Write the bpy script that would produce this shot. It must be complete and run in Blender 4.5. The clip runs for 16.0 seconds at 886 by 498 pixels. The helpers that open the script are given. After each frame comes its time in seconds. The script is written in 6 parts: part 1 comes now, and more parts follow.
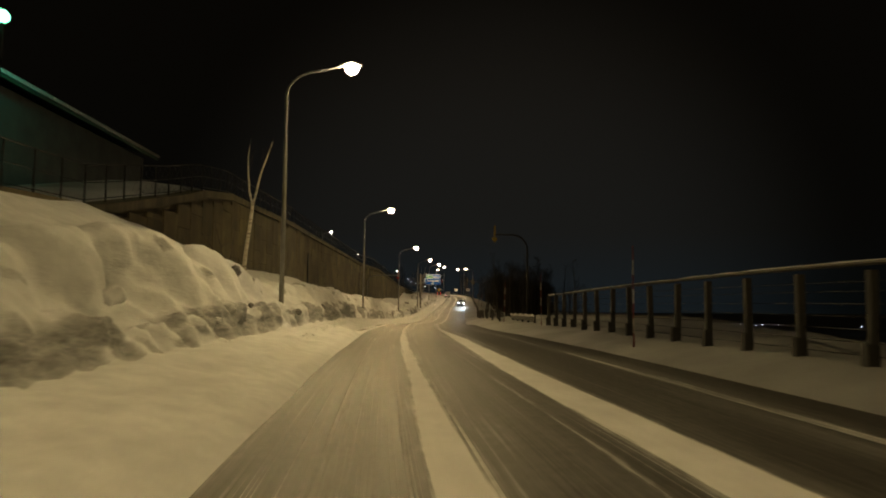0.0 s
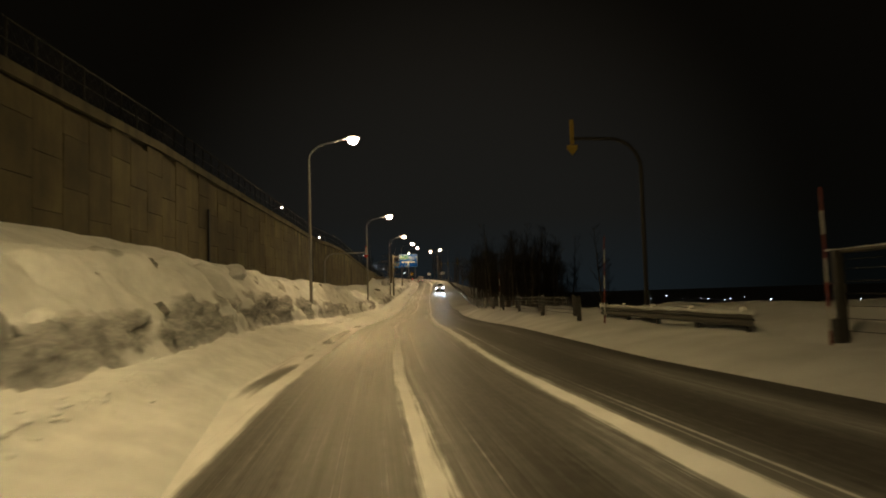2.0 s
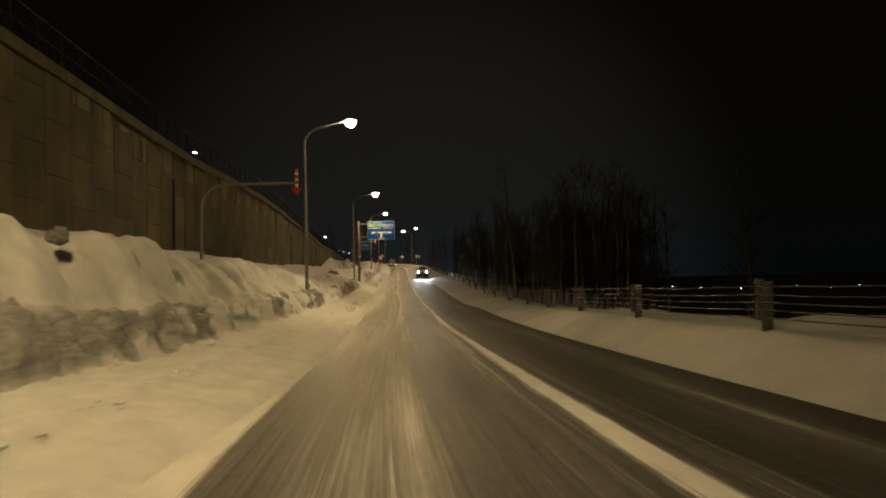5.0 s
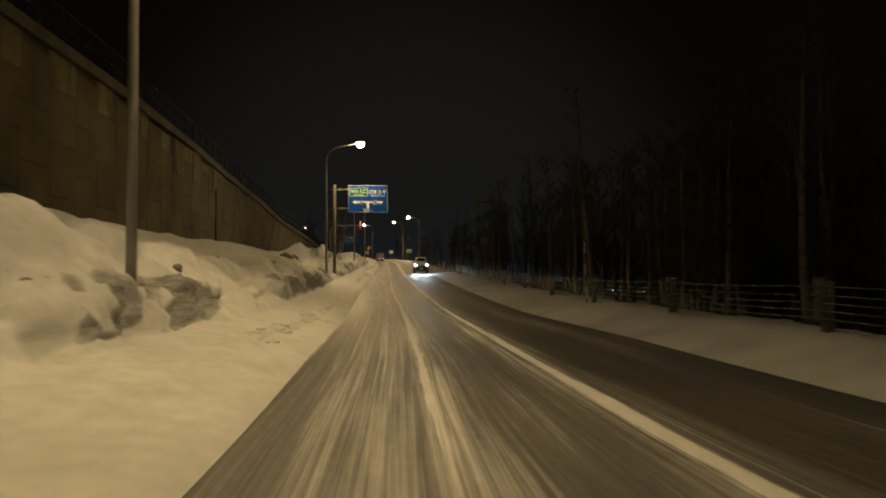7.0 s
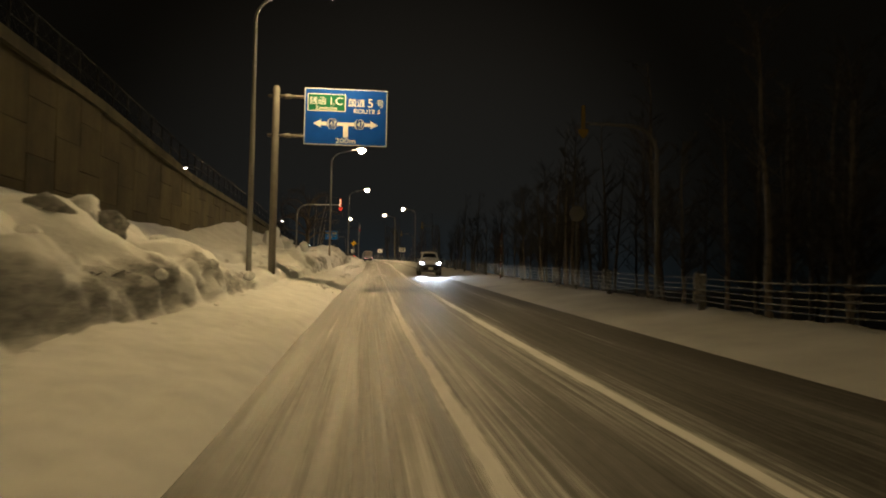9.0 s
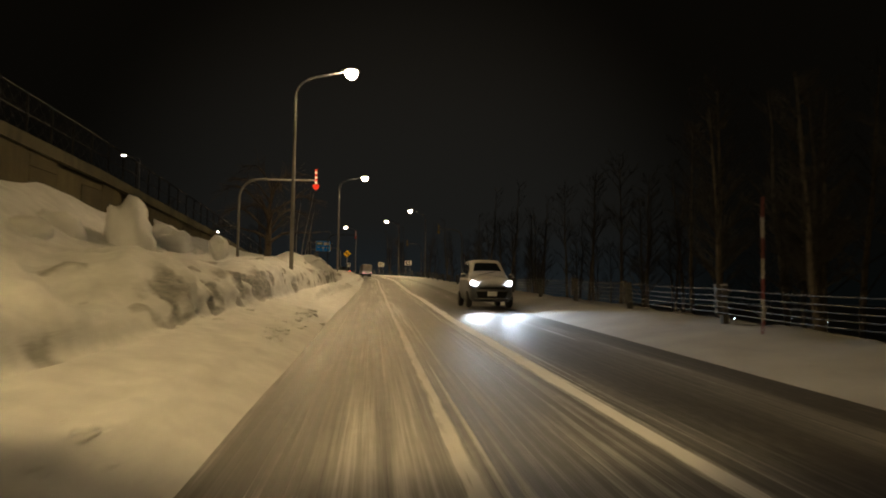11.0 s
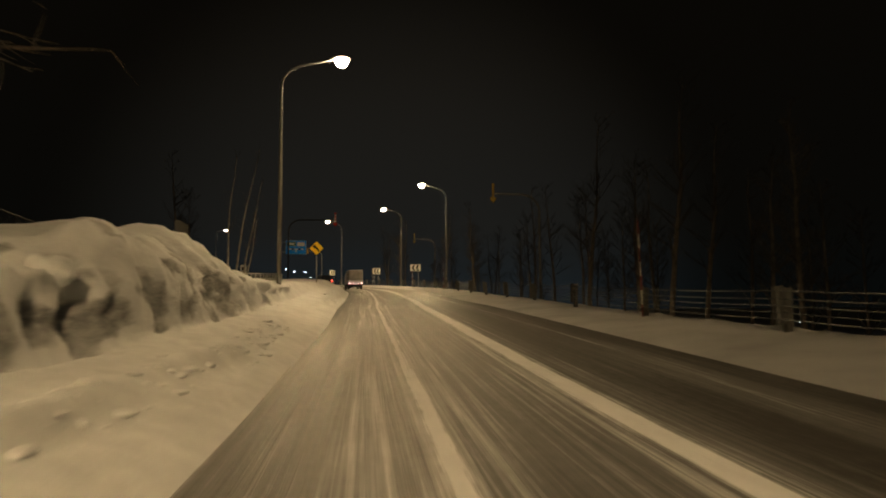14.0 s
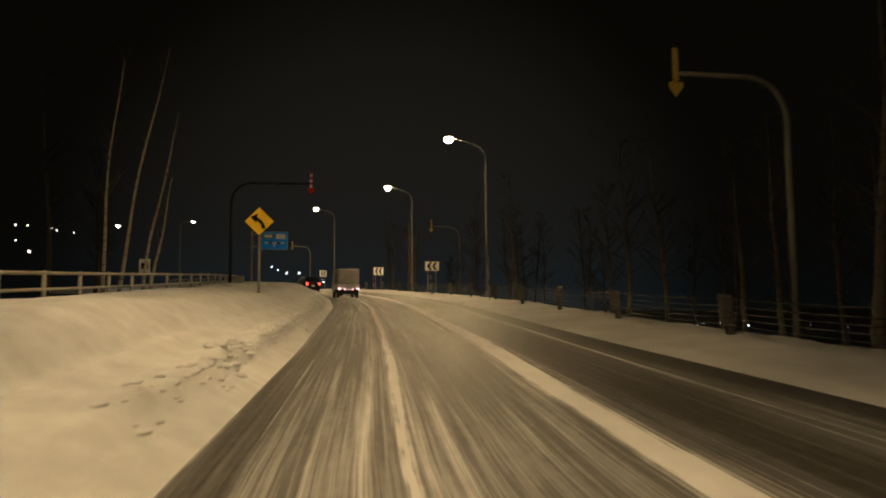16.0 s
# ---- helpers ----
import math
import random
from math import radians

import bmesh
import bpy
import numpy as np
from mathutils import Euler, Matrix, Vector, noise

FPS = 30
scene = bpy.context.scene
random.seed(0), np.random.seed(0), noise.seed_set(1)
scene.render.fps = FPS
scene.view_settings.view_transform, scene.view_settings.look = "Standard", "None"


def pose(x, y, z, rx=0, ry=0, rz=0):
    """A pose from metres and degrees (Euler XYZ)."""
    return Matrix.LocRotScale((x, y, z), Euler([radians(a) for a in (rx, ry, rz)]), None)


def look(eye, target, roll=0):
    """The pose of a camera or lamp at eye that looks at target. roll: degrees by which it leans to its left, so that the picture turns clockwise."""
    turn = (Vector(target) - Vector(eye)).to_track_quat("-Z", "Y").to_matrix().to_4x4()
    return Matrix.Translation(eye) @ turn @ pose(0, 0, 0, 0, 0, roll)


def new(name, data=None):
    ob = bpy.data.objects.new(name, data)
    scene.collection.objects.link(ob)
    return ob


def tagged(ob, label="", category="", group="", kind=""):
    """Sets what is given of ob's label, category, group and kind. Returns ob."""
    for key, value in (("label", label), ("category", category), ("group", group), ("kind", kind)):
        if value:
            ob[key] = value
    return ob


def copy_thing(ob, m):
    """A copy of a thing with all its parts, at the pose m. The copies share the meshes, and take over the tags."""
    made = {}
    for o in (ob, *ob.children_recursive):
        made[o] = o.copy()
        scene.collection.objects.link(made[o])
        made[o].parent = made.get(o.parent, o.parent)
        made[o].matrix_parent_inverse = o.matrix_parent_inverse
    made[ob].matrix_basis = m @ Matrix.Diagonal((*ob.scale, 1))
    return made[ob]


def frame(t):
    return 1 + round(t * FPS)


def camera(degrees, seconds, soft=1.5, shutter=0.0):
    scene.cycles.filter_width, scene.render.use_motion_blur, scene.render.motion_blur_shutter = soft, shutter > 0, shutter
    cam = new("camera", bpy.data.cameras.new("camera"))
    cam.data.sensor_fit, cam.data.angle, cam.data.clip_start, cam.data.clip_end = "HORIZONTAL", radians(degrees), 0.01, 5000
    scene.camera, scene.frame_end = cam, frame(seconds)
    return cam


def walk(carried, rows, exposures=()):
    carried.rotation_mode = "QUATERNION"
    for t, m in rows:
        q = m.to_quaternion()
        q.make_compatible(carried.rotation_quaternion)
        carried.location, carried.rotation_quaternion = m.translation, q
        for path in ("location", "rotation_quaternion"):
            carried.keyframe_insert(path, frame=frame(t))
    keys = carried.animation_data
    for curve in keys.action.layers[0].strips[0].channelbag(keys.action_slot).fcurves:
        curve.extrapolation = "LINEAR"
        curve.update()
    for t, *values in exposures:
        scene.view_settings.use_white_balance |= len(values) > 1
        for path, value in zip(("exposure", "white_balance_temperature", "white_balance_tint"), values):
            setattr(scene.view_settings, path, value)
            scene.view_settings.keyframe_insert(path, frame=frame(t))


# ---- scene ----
from mathutils import geometry
from bpy import data as D

# camera and its way
cam = camera(67.0, 16.0, soft=1.9, shutter=0.3)
PATH = [
    (0, (-2.168, 1.375, 1.471), (-1.94, 3.356, 1.624), 0.5),
    (0.5, (-2.102, 6.991, 1.492), (-1.847, 8.97, 1.639), -0.2),
    (1, (-1.877, 12.824, 1.474), (-1.597, 14.799, 1.611), -1.1),
    (1.5, (-1.615, 18.379, 1.45), (-1.31, 20.351, 1.575), -1.3),
    (2, (-1.249, 24.314, 1.386), (-0.92, 26.284, 1.494), -1.6),
    (2.5, (-0.843, 30.19, 1.325), (-0.492, 32.156, 1.42), -1.7),
    (3, (-0.363, 36.037, 1.236), (0.005, 38.001, 1.322), -1.5),
    (3.5, (0.198, 41.762, 1.16), (0.585, 43.723, 1.24), -1.8),
    (4, (0.738, 47.578, 1.067), (1.141, 49.536, 1.142), -1.7),
    (6.5, (4.051, 75.683, 0.201), (4.505, 77.629, 0.269), -0.8),
    (7, (4.829, 81.846, 0.051), (5.292, 83.79, 0.12), -0.3),
    (7.5, (5.644, 88.074, -0.003), (6.116, 90.016, 0.062), 0.4),
    (8, (6.561, 94.421, -0.113), (7.049, 96.36, -0.044), 1.2),
    (8.5, (7.497, 100.958, -0.092), (7.994, 102.894, -0.02), 1.4),
    (9, (8.411, 107.475, -0.058), (8.91, 109.41, 0.023), 1.0),
    (11.5, (13.034, 138.535, 0.712), (13.534, 140.467, 0.845), 0.6),
    (12, (13.949, 144.608, 0.852), (14.453, 146.539, 0.99), 0.2),
    (12.5, (14.884, 150.795, 1.084), (15.392, 152.724, 1.226), 0.3),
    (13, (15.81, 156.836, 1.183), (16.322, 158.764, 1.332), 0.6),
    (13.5, (16.75, 162.716, 1.34), (17.266, 164.642, 1.491), -0.0),
    (14, (17.602, 168.541, 1.454), (18.123, 170.466, 1.606), -0.3),
    (14.5, (18.551, 174.108, 1.745), (19.075, 176.032, 1.899), -0.2),
    (15.2, (19.787, 181.775, 1.949), (20.314, 183.698, 2.105), -0.3),
    (16, (21.076, 190.521, 2.296), (21.596, 192.446, 2.451), -0.4),
]
walk(cam, [(t, look(eye, target, roll)) for t, eye, target, roll in PATH],
     exposures=[(0, -0.1, 6200, 10), (0.7, -0.05, 6200, 10), (2, -0.05, 6200, 10), (2.6, 0.2, 6200, 10), (3.5, 0.2, 6200, 10), (4, -0.1, 6200, 10), (6.3, -0.1, 6200, 10), (7.2, -0.3, 6150, 10), (8.2, -0.05, 6070, 10), (9, 0.1, 6050, 10), (11.3, -0.05, 6250, 10), (12.3, -0.25, 6380, 10), (13.3, -0.15, 6350, 10), (14.2, 0.2, 6190, 10), (14.8, 0.25, 6170, 10), (15.4, 0.1, 6200, 10), (16, 0.05, 6250, 10)])

# night sky with a faint glow over the horizon
world = D.worlds.new("night_sky")
scene.world = world
world.use_nodes = True
wt = world.node_tree
wt.nodes.clear()
w_out = wt.nodes.new("ShaderNodeOutputWorld")
w_bg = wt.nodes.new("ShaderNodeBackground")
w_tc = wt.nodes.new("ShaderNodeTexCoord")
w_sep = wt.nodes.new("ShaderNodeSeparateXYZ")
w_ramp = wt.nodes.new("ShaderNodeValToRGB")
w_ramp.color_ramp.elements[0].position = 0.0
w_ramp.color_ramp.elements[0].color = (0.0088, 0.0120, 0.0135, 1)
w_ramp.color_ramp.elements[1].position = 0.34
w_ramp.color_ramp.elements[1].color = (0.0105, 0.0089, 0.0066, 1)
e = w_ramp.color_ramp.elements.new(0.10)
e.color = (0.0100, 0.0097, 0.0083, 1)
wt.links.new(w_tc.outputs["Generated"], w_sep.inputs[0])
wt.links.new(w_sep.outputs["Z"], w_ramp.inputs[0])
w_dot = wt.nodes.new("ShaderNodeVectorMath")
w_dot.operation = "DOT_PRODUCT"
w_dot.inputs[1].default_value = (0.19, 0.982, 0.03)
w_fall = wt.nodes.new("ShaderNodeValToRGB")
w_fall.color_ramp.elements[0].position, w_fall.color_ramp.elements[0].color = 0.88, (0.22, 0.205, 0.17, 1)
w_fall.color_ramp.elements[1].position, w_fall.color_ramp.elements[1].color = 0.995, (1, 1, 1, 1)
w_fall.color_ramp.interpolation = "EASE"
w_mul = wt.nodes.new("ShaderNodeMixRGB")
w_mul.blend_type = "MULTIPLY"
w_mul.inputs[0].default_value = 1.0
wt.links.new(w_tc.outputs["Generated"], w_dot.inputs[0])
wt.links.new(w_dot.outputs["Value"], w_fall.inputs[0])
wt.links.new(w_ramp.outputs[0], w_mul.inputs[1])
wt.links.new(w_fall.outputs[0], w_mul.inputs[2])
wt.links.new(w_mul.outputs[0], w_bg.inputs[0])
w_bg.inputs[1].default_value = 1.0
wt.links.new(w_bg.outputs[0], w_out.inputs[0])

LAMP_WATTS = 1080.0
LAMP_COLOUR = (1.0, 0.685, 0.275)
LAMP_COLOUR_OLD = (1.0, 0.72, 0.29)
LAMP_COLOUR_PALE = (1.0, 0.68, 0.31)


# ---- line of the road: stations s in metres along it, l to the right, h above it ----
REF = [(-1.9, -60, .3), (-2.2, -30, .25), (-2.3, -10, .22), (-2.17, 1.4, .22), (-1.88, 12.8, .22), (-1.25, 24.3, .14), (-.36, 36, 0),
       (.74, 47.6, -.18), (2.2, 61, -.62), (4.05, 75.7, -1.05), (5.64, 88.1, -1.27), (7.5, 101, -1.34), (8.41, 107.5, -1.3), (10.5, 122, -.97),
       (13.03, 138.5, -.54), (14.9, 150.8, -.19), (16.75, 162.7, .09), (18.55, 174.1, .43), (21.08, 190.5, 1.0), (23.6, 208, 1.6),
       (25.6, 224, 2.2), (26.6, 240, 2.7), (26.3, 254, 3.15), (24.3, 268, 3.6), (20.5, 282, 3.9), (14.5, 296, 4.1), (5, 310, 4.2), (-8, 322, 4.2)]


def road_line():
    pts = np.array(REF)
    cum = np.concatenate([[0], np.cumsum(np.hypot(*np.diff(pts[:, :2], axis=0).T))])
    out, n = [], len(pts)
    for i in range(n - 1):
        a, b, c, d = max(i - 1, 0), i, i + 1, min(i + 2, n - 1)
        m1 = (pts[c] - pts[a]) / (cum[c] - cum[a])
        m2 = (pts[d] - pts[b]) / (cum[d] - cum[b])
        gap = cum[c] - cum[b]
        for k in range(40):
            t = k / 40
            out.append((2 * t**3 - 3 * t**2 + 1) * pts[b] + (t**3 - 2 * t**2 + t) * gap * m1
                       + (-2 * t**3 + 3 * t**2) * pts[c] + (t**3 - t**2) * gap * m2)
    out.append(pts[-1])
    line = np.array(out)
    for _ in range(30):
        line[1:-1] = line[1:-1] * .5 + .25 * (line[:-2] + line[2:])
    run = np.concatenate([[0], np.cumsum(np.hypot(*np.diff(line[:, :2], axis=0).T))])
    run -= np.interp(0, line[:, 1], run)
    return line, run


LINE, RUN = road_line()


def heading(s):
    dx = np.interp(s + .6, RUN, LINE[:, 0]) - np.interp(s - .6, RUN, LINE[:, 0])
    dy = np.interp(s + .6, RUN, LINE[:, 1]) - np.interp(s - .6, RUN, LINE[:, 1])
    n = np.hypot(dx, dy)
    return dx / n, dy / n


def place(s, l, h=0.0):
    """World places of stations; works on arrays too."""
    tx, ty = heading(s)
    return (np.interp(s, RUN, LINE[:, 0]) + l * ty, np.interp(s, RUN, LINE[:, 1]) - l * tx, np.interp(s, RUN, LINE[:, 2]) + h)


def frame_at(s, l, h=0.0, turn=0.0):
    """Pose whose x points right across the road and y ahead along it."""
    tx, ty = heading(s)
    return Matrix.Translation([float(v) for v in place(s, l, h)]) @ Matrix.Rotation(math.atan2(-tx, ty) + radians(turn), 4, "Z")


def fbm(x, y, z=0.0, octaves=3):
    return noise.fractal(Vector((x, y, z)), 1.0, 2.0, octaves)


# ---- materials ----
class Mat:
    """A small wrapper that builds a node material."""

    def __init__(self, name, rough=0.8, metal=0.0):
        self.m = D.materials.new(name)
        self.m.use_nodes = True
        self.t = self.m.node_tree
        self.b = self.t.nodes["Principled BSDF"]
        self.b.inputs["Roughness"].default_value = rough
        self.b.inputs["Metallic"].default_value = metal

    def node(self, kind, **values):
        n = self.t.nodes.new("ShaderNode" + kind)
        for key, value in values.items():
            if key in n.inputs:
                n.inputs[key].default_value = value
        return n

    def link(self, a, b):
        self.t.links.new(a, b)

    def coords(self, which="Object", scale=(1, 1, 1)):
        tc = self.node("TexCoord")
        mp = self.node("Mapping")
        mp.inputs["Scale"].default_value = scale
        self.link(tc.outputs[which], mp.inputs[0])
        return mp.outputs[0]

    def noise(self, coords, scale, detail=4.0, rough=0.55):
        n = self.node("TexNoise")
        n.inputs["Scale"].default_value = scale
        n.inputs["Detail"].default_value = detail
        n.inputs["Roughness"].default_value = rough
        self.link(coords, n.inputs["Vector"])
        return n.outputs["Fac"]

    def ramp(self, fac, stops):
        r = self.node("ValToRGB")
        els = r.color_ramp.elements
        while len(els) > len(stops):
            els.remove(els[-1])
        while len(els) < len(stops):
            els.new(0.5)
        for el, (p, c) in zip(els, stops):
            el.position = p
            el.color = (*c, 1) if len(c) == 3 else c
        self.link(fac, r.inputs[0])
        return r.outputs[0]

    def grey(self, fac, stops):
        return self.ramp(fac, [(p, (v, v, v)) for p, v in stops])

    def math(self, op, a, b=None):
        n = self.node("Math")
        n.operation = op
        for i, v in enumerate((a, b)):
            if v is None:
                continue
            if isinstance(v, (int, float)):
                n.inputs[i].default_value = v
            else:
                self.link(v, n.inputs[i])
        return n.outputs[0]

    def mix(self, fac, a, b, how="MIX"):
        n = self.node("MixRGB")
        n.blend_type = how
        for i, v in enumerate((fac, a, b)):
            if isinstance(v, (int, float)):
                n.inputs[i].default_value = v
            elif isinstance(v, tuple):
                n.inputs[i].default_value = (*v, 1)
            else:
                self.link(v, n.inputs[i])
        return n.outputs[0]

    def base(self, socket):
        if isinstance(socket, tuple):
            self.b.inputs["Base Color"].default_value = (*socket, 1)
        else:
            self.link(socket, self.b.inputs["Base Color"])
        return self

    def roughness(self, socket):
        self.link(socket, self.b.inputs["Roughness"])
        return self

    def bump(self, height, strength=0.3, distance=0.02):
        n = self.node("Bump")
        n.inputs["Strength"].default_value = strength
        n.inputs["Distance"].default_value = distance
        self.link(height, n.inputs["Height"])
        self.link(n.outputs[0], self.b.inputs["Normal"])
        return self

    def glow(self, colour, strength):
        self.b.inputs["Emission Color"].default_value = (*colour, 1)
        self.b.inputs["Emission Strength"].default_value = strength
        return self


def worn(name, colour, rough=0.6, metal=0.0, scale=3.0, depth=0.25, bump=0.1):
    """A surface of one colour with stains and fine grain."""
    m = Mat(name, rough, metal)
    co = m.coords()
    big = m.noise(co, scale)
    fine = m.noise(co, scale * 14, 3)
    lo = tuple(c * (1 - depth) for c in colour)
    hi = tuple(min(1, c * (1 + depth * .6)) for c in colour)
    c1 = m.ramp(big, [(0.3, lo), (0.7, hi)])
    m.base(m.mix(0.35, c1, m.mix(1.0, c1, m.grey(fine, [(0.2, 0.7), (0.8, 1.15)]), "MULTIPLY")))
    m.bump(fine, bump, 0.01)
    return m.m


def lit(name, colour, strength):
    return Mat(name, 0.4).base(colour).glow(colour, strength).m


def make_road():
    """Wheel-worn snow over asphalt; u is metres across, v metres along."""
    m = Mat("snowy_asphalt", 0.75)
    tc = m.node("TexCoord")
    sep = m.node("SeparateXYZ")
    uv = tc.outputs["UV"]
    m.link(uv, sep.inputs[0])
    u = sep.outputs["X"]

    def stretched(a, b, shift=0.0):
        mp = m.node("Mapping")
        mp.inputs["Scale"].default_value = (a, b, 1)
        mp.inputs["Location"].default_value = (shift, shift * 1.7, shift * .3)
        m.link(uv, mp.inputs[0])
        return mp.outputs[0]

    streak = m.noise(stretched(5.0, .07), 1.0, 5, .62)
    fine = m.noise(stretched(19, .22, 3.0), 1.0, 4, .62)
    patch = m.noise(stretched(1.1, .10, 7.0), 1.0, 4, .6)
    grit = m.noise(stretched(10, 6), 1.0, 4, .7)
    ragged = m.math("MULTIPLY", m.math("SUBTRACT", m.noise(stretched(5.0, 1.3, 5.0), 1.0, 5, .7), .5), .13)
    uu = m.math("ADD", u, ragged)

    along = m.math("DIVIDE", sep.outputs["Y"], 240.0)

    def by_station(pairs):
        return m.grey(along, [(st / 240, v) for st, v in pairs])

    slim_inner = by_station([(0, .95), (14, .62), (40, .5), (58, .46), (66, .12), (84, .12), (92, .44), (200, .44)])
    slim_outer = by_station([(0, 1.0), (15, .75), (35, .5), (55, .52), (94, .42), (130, .5), (175, .62), (200, .66)])

    def band(c, half, wobble, vary, soft, level, seed, along=.035, slim=slim_outer):
        """A strip of snow left between wheel tracks, whose width and place drift along the road."""
        drift = m.math("MULTIPLY", m.math("SUBTRACT", m.noise(stretched(0, along, seed), 1.0, 2), .5), wobble * 2)
        wide = m.math("ADD", m.math("MULTIPLY", m.math("SUBTRACT", m.noise(stretched(0, along * 2.2, seed + 11), 1.0, 3, .6), .5), vary * 2), half)
        wide = m.math("MULTIPLY", wide, slim)
        off = m.math("ABSOLUTE", m.math("SUBTRACT", m.math("SUBTRACT", uu, c), drift))
        k = m.math("DIVIDE", m.math("SUBTRACT", wide, off), soft)
        k = m.math("MINIMUM", m.math("MAXIMUM", k, 0.0), 1.0)
        return m.math("MULTIPLY", k, level)

    strips = [band(.47, .34, .05, .12, .16, 1.40, 1.0, .022, slim_inner), band(2.25, .46, .06, .14, .22, 1.40, 21.0, .02), band(4.05, .26, .2, .2, .2, .62, 33.0),
              band(-.22, .04, .2, .13, .10, .75, 43.0), band(.98, .02, .2, .13, .10, .75, 57.0), band(-.85, .02, .2, .14, .12, .65, 61.0), band(1.62, .06, .2, .16, .14, .8, 71.0),
              band(.08, .02, .15, .10, .08, .75, 83.0), band(-1.12, .05, .1, .12, .12, .7, 91.0)]
    f = m.math("DIVIDE", m.math("ADD", uu, 4.0), 12.0)

    def p(x):
        return (x + 4.0) / 12.0

    base = m.grey(f, [(p(-1.40), 1.0), (p(-1.26), .08), (p(-.85), .12), (p(-.5), .30), (p(.1), .36), (p(.8), .34), (p(1.1), .16), (p(1.55), .16), (p(1.9), .34), (p(2.6), .28), (p(2.95), .06), (p(3.45), .06),
                      (p(3.9), .30), (p(4.3), .28), (p(4.6), .06), (p(5.15), .05), (p(5.45), .5), (p(5.6), 1.0)])
    snowy = strips[0]
    for b_ in strips[1:]:
        snowy = m.math("MAXIMUM", snowy, b_)
    busy = by_station([(0, 0), (58, 0), (78, 1)])
    snowy = m.math("MULTIPLY", snowy, m.math("SUBTRACT", 1.0, m.math("MULTIPLY", busy, .05)))
    wear = m.math("ADD", m.math("MULTIPLY", m.math("SUBTRACT", fine, .5), 1.5), m.math("MULTIPLY", m.math("SUBTRACT", streak, .5), 1.3))
    snowy = m.math("ADD", snowy, m.math("MULTIPLY", wear, m.math("MINIMUM", m.math("MULTIPLY", snowy, 3.0), 1.0)))
    base = m.math("ADD", base, m.math("MULTIPLY", busy, m.grey(f, [(p(-1.2), .06), (p(-.7), .20), (p(.9), .20), (p(1.2), .13), (p(2.0), .17), (p(2.9), .0)])))
    calm = m.grey(f, [(p(.9), 1.0), (p(1.15), .45), (p(1.7), .45), (p(1.9), .9), (p(2.6), .9), (p(2.9), .35), (p(5.4), .35)])
    film = m.math("ADD", base, m.math("MULTIPLY", m.math("SUBTRACT", streak, .5), m.math("MULTIPLY", m.math("ADD", m.math("MULTIPLY", busy, .38), 1.15), calm)))
    film = m.math("ADD", film, m.math("MULTIPLY", m.math("SUBTRACT", fine, .5), m.math("ADD", m.math("MULTIPLY", busy, .3), .55)))
    film = m.math("ADD", film, m.math("MULTIPLY", m.math("SUBTRACT", patch, .5), .9))
    thread = m.grey(m.noise(stretched(17, .03, 19.0), 1.0, 3, .6), [(.50, 0), (.60, .62), (.70, .85)])
    thread = m.math("MULTIPLY", thread, m.grey(m.noise(stretched(.9, .12, 29.0), 1.0, 2), [(.36, .15), (.58, 1.0)]))
    thread = m.math("MULTIPLY", thread, m.grey(f, [(p(-1.25), .3), (p(-1.0), .9), (p(.9), 1.0), (p(1.1), .35), (p(1.7), .4), (p(1.9), .9), (p(2.7), .8), (p(3.0), .25), (p(5.3), .2)]))
    k = m.math("MAXIMUM", m.math("MAXIMUM", film, snowy), m.math("ADD", thread, m.math("MULTIPLY", m.math("SUBTRACT", grit, .5), .3)))
    bare_off = m.math("ABSOLUTE", m.math("ADD", uu, 1.80))
    broken = m.grey(m.noise(stretched(.4, .16, 15.0), 1.0, 2), [(.40, 0), (.50, 1)])
    bare = m.math("MINIMUM", m.math("MAXIMUM", m.math("DIVIDE", m.math("SUBTRACT", .20, bare_off), .10), 0.0), 1.0)
    bare = m.math("MULTIPLY", m.math("MULTIPLY", bare, broken), by_station([(33, 0), (36, 1), (59, 1), (61, 0)]))
    k = m.math("MULTIPLY", k, m.math("SUBTRACT", 1.0, bare))
    k = m.math("ADD", k, m.math("MULTIPLY", m.math("SUBTRACT", grit, .5), .16))
    mask = m.grey(k, [(0.08, 0.0), (0.40, .13), (0.66, .50), (0.92, 1.0)])
    wet = m.ramp(grit, [(.3, (.036, .033, .030)), (.7, (.072, .066, .060))])
    snow = m.ramp(m.noise(stretched(3, 1.2), 1.0, 5), [(.3, (.74, .74, .745)), (.7, (.87, .87, .875))])
    m.base(m.mix(mask, wet, snow))
    m.roughness(m.grey(mask, [(0, .58), (.5, .85)]))
    m.bump(m.math("ADD", mask, m.math("MULTIPLY", grit, .4)), .3, .03)
    return m.m


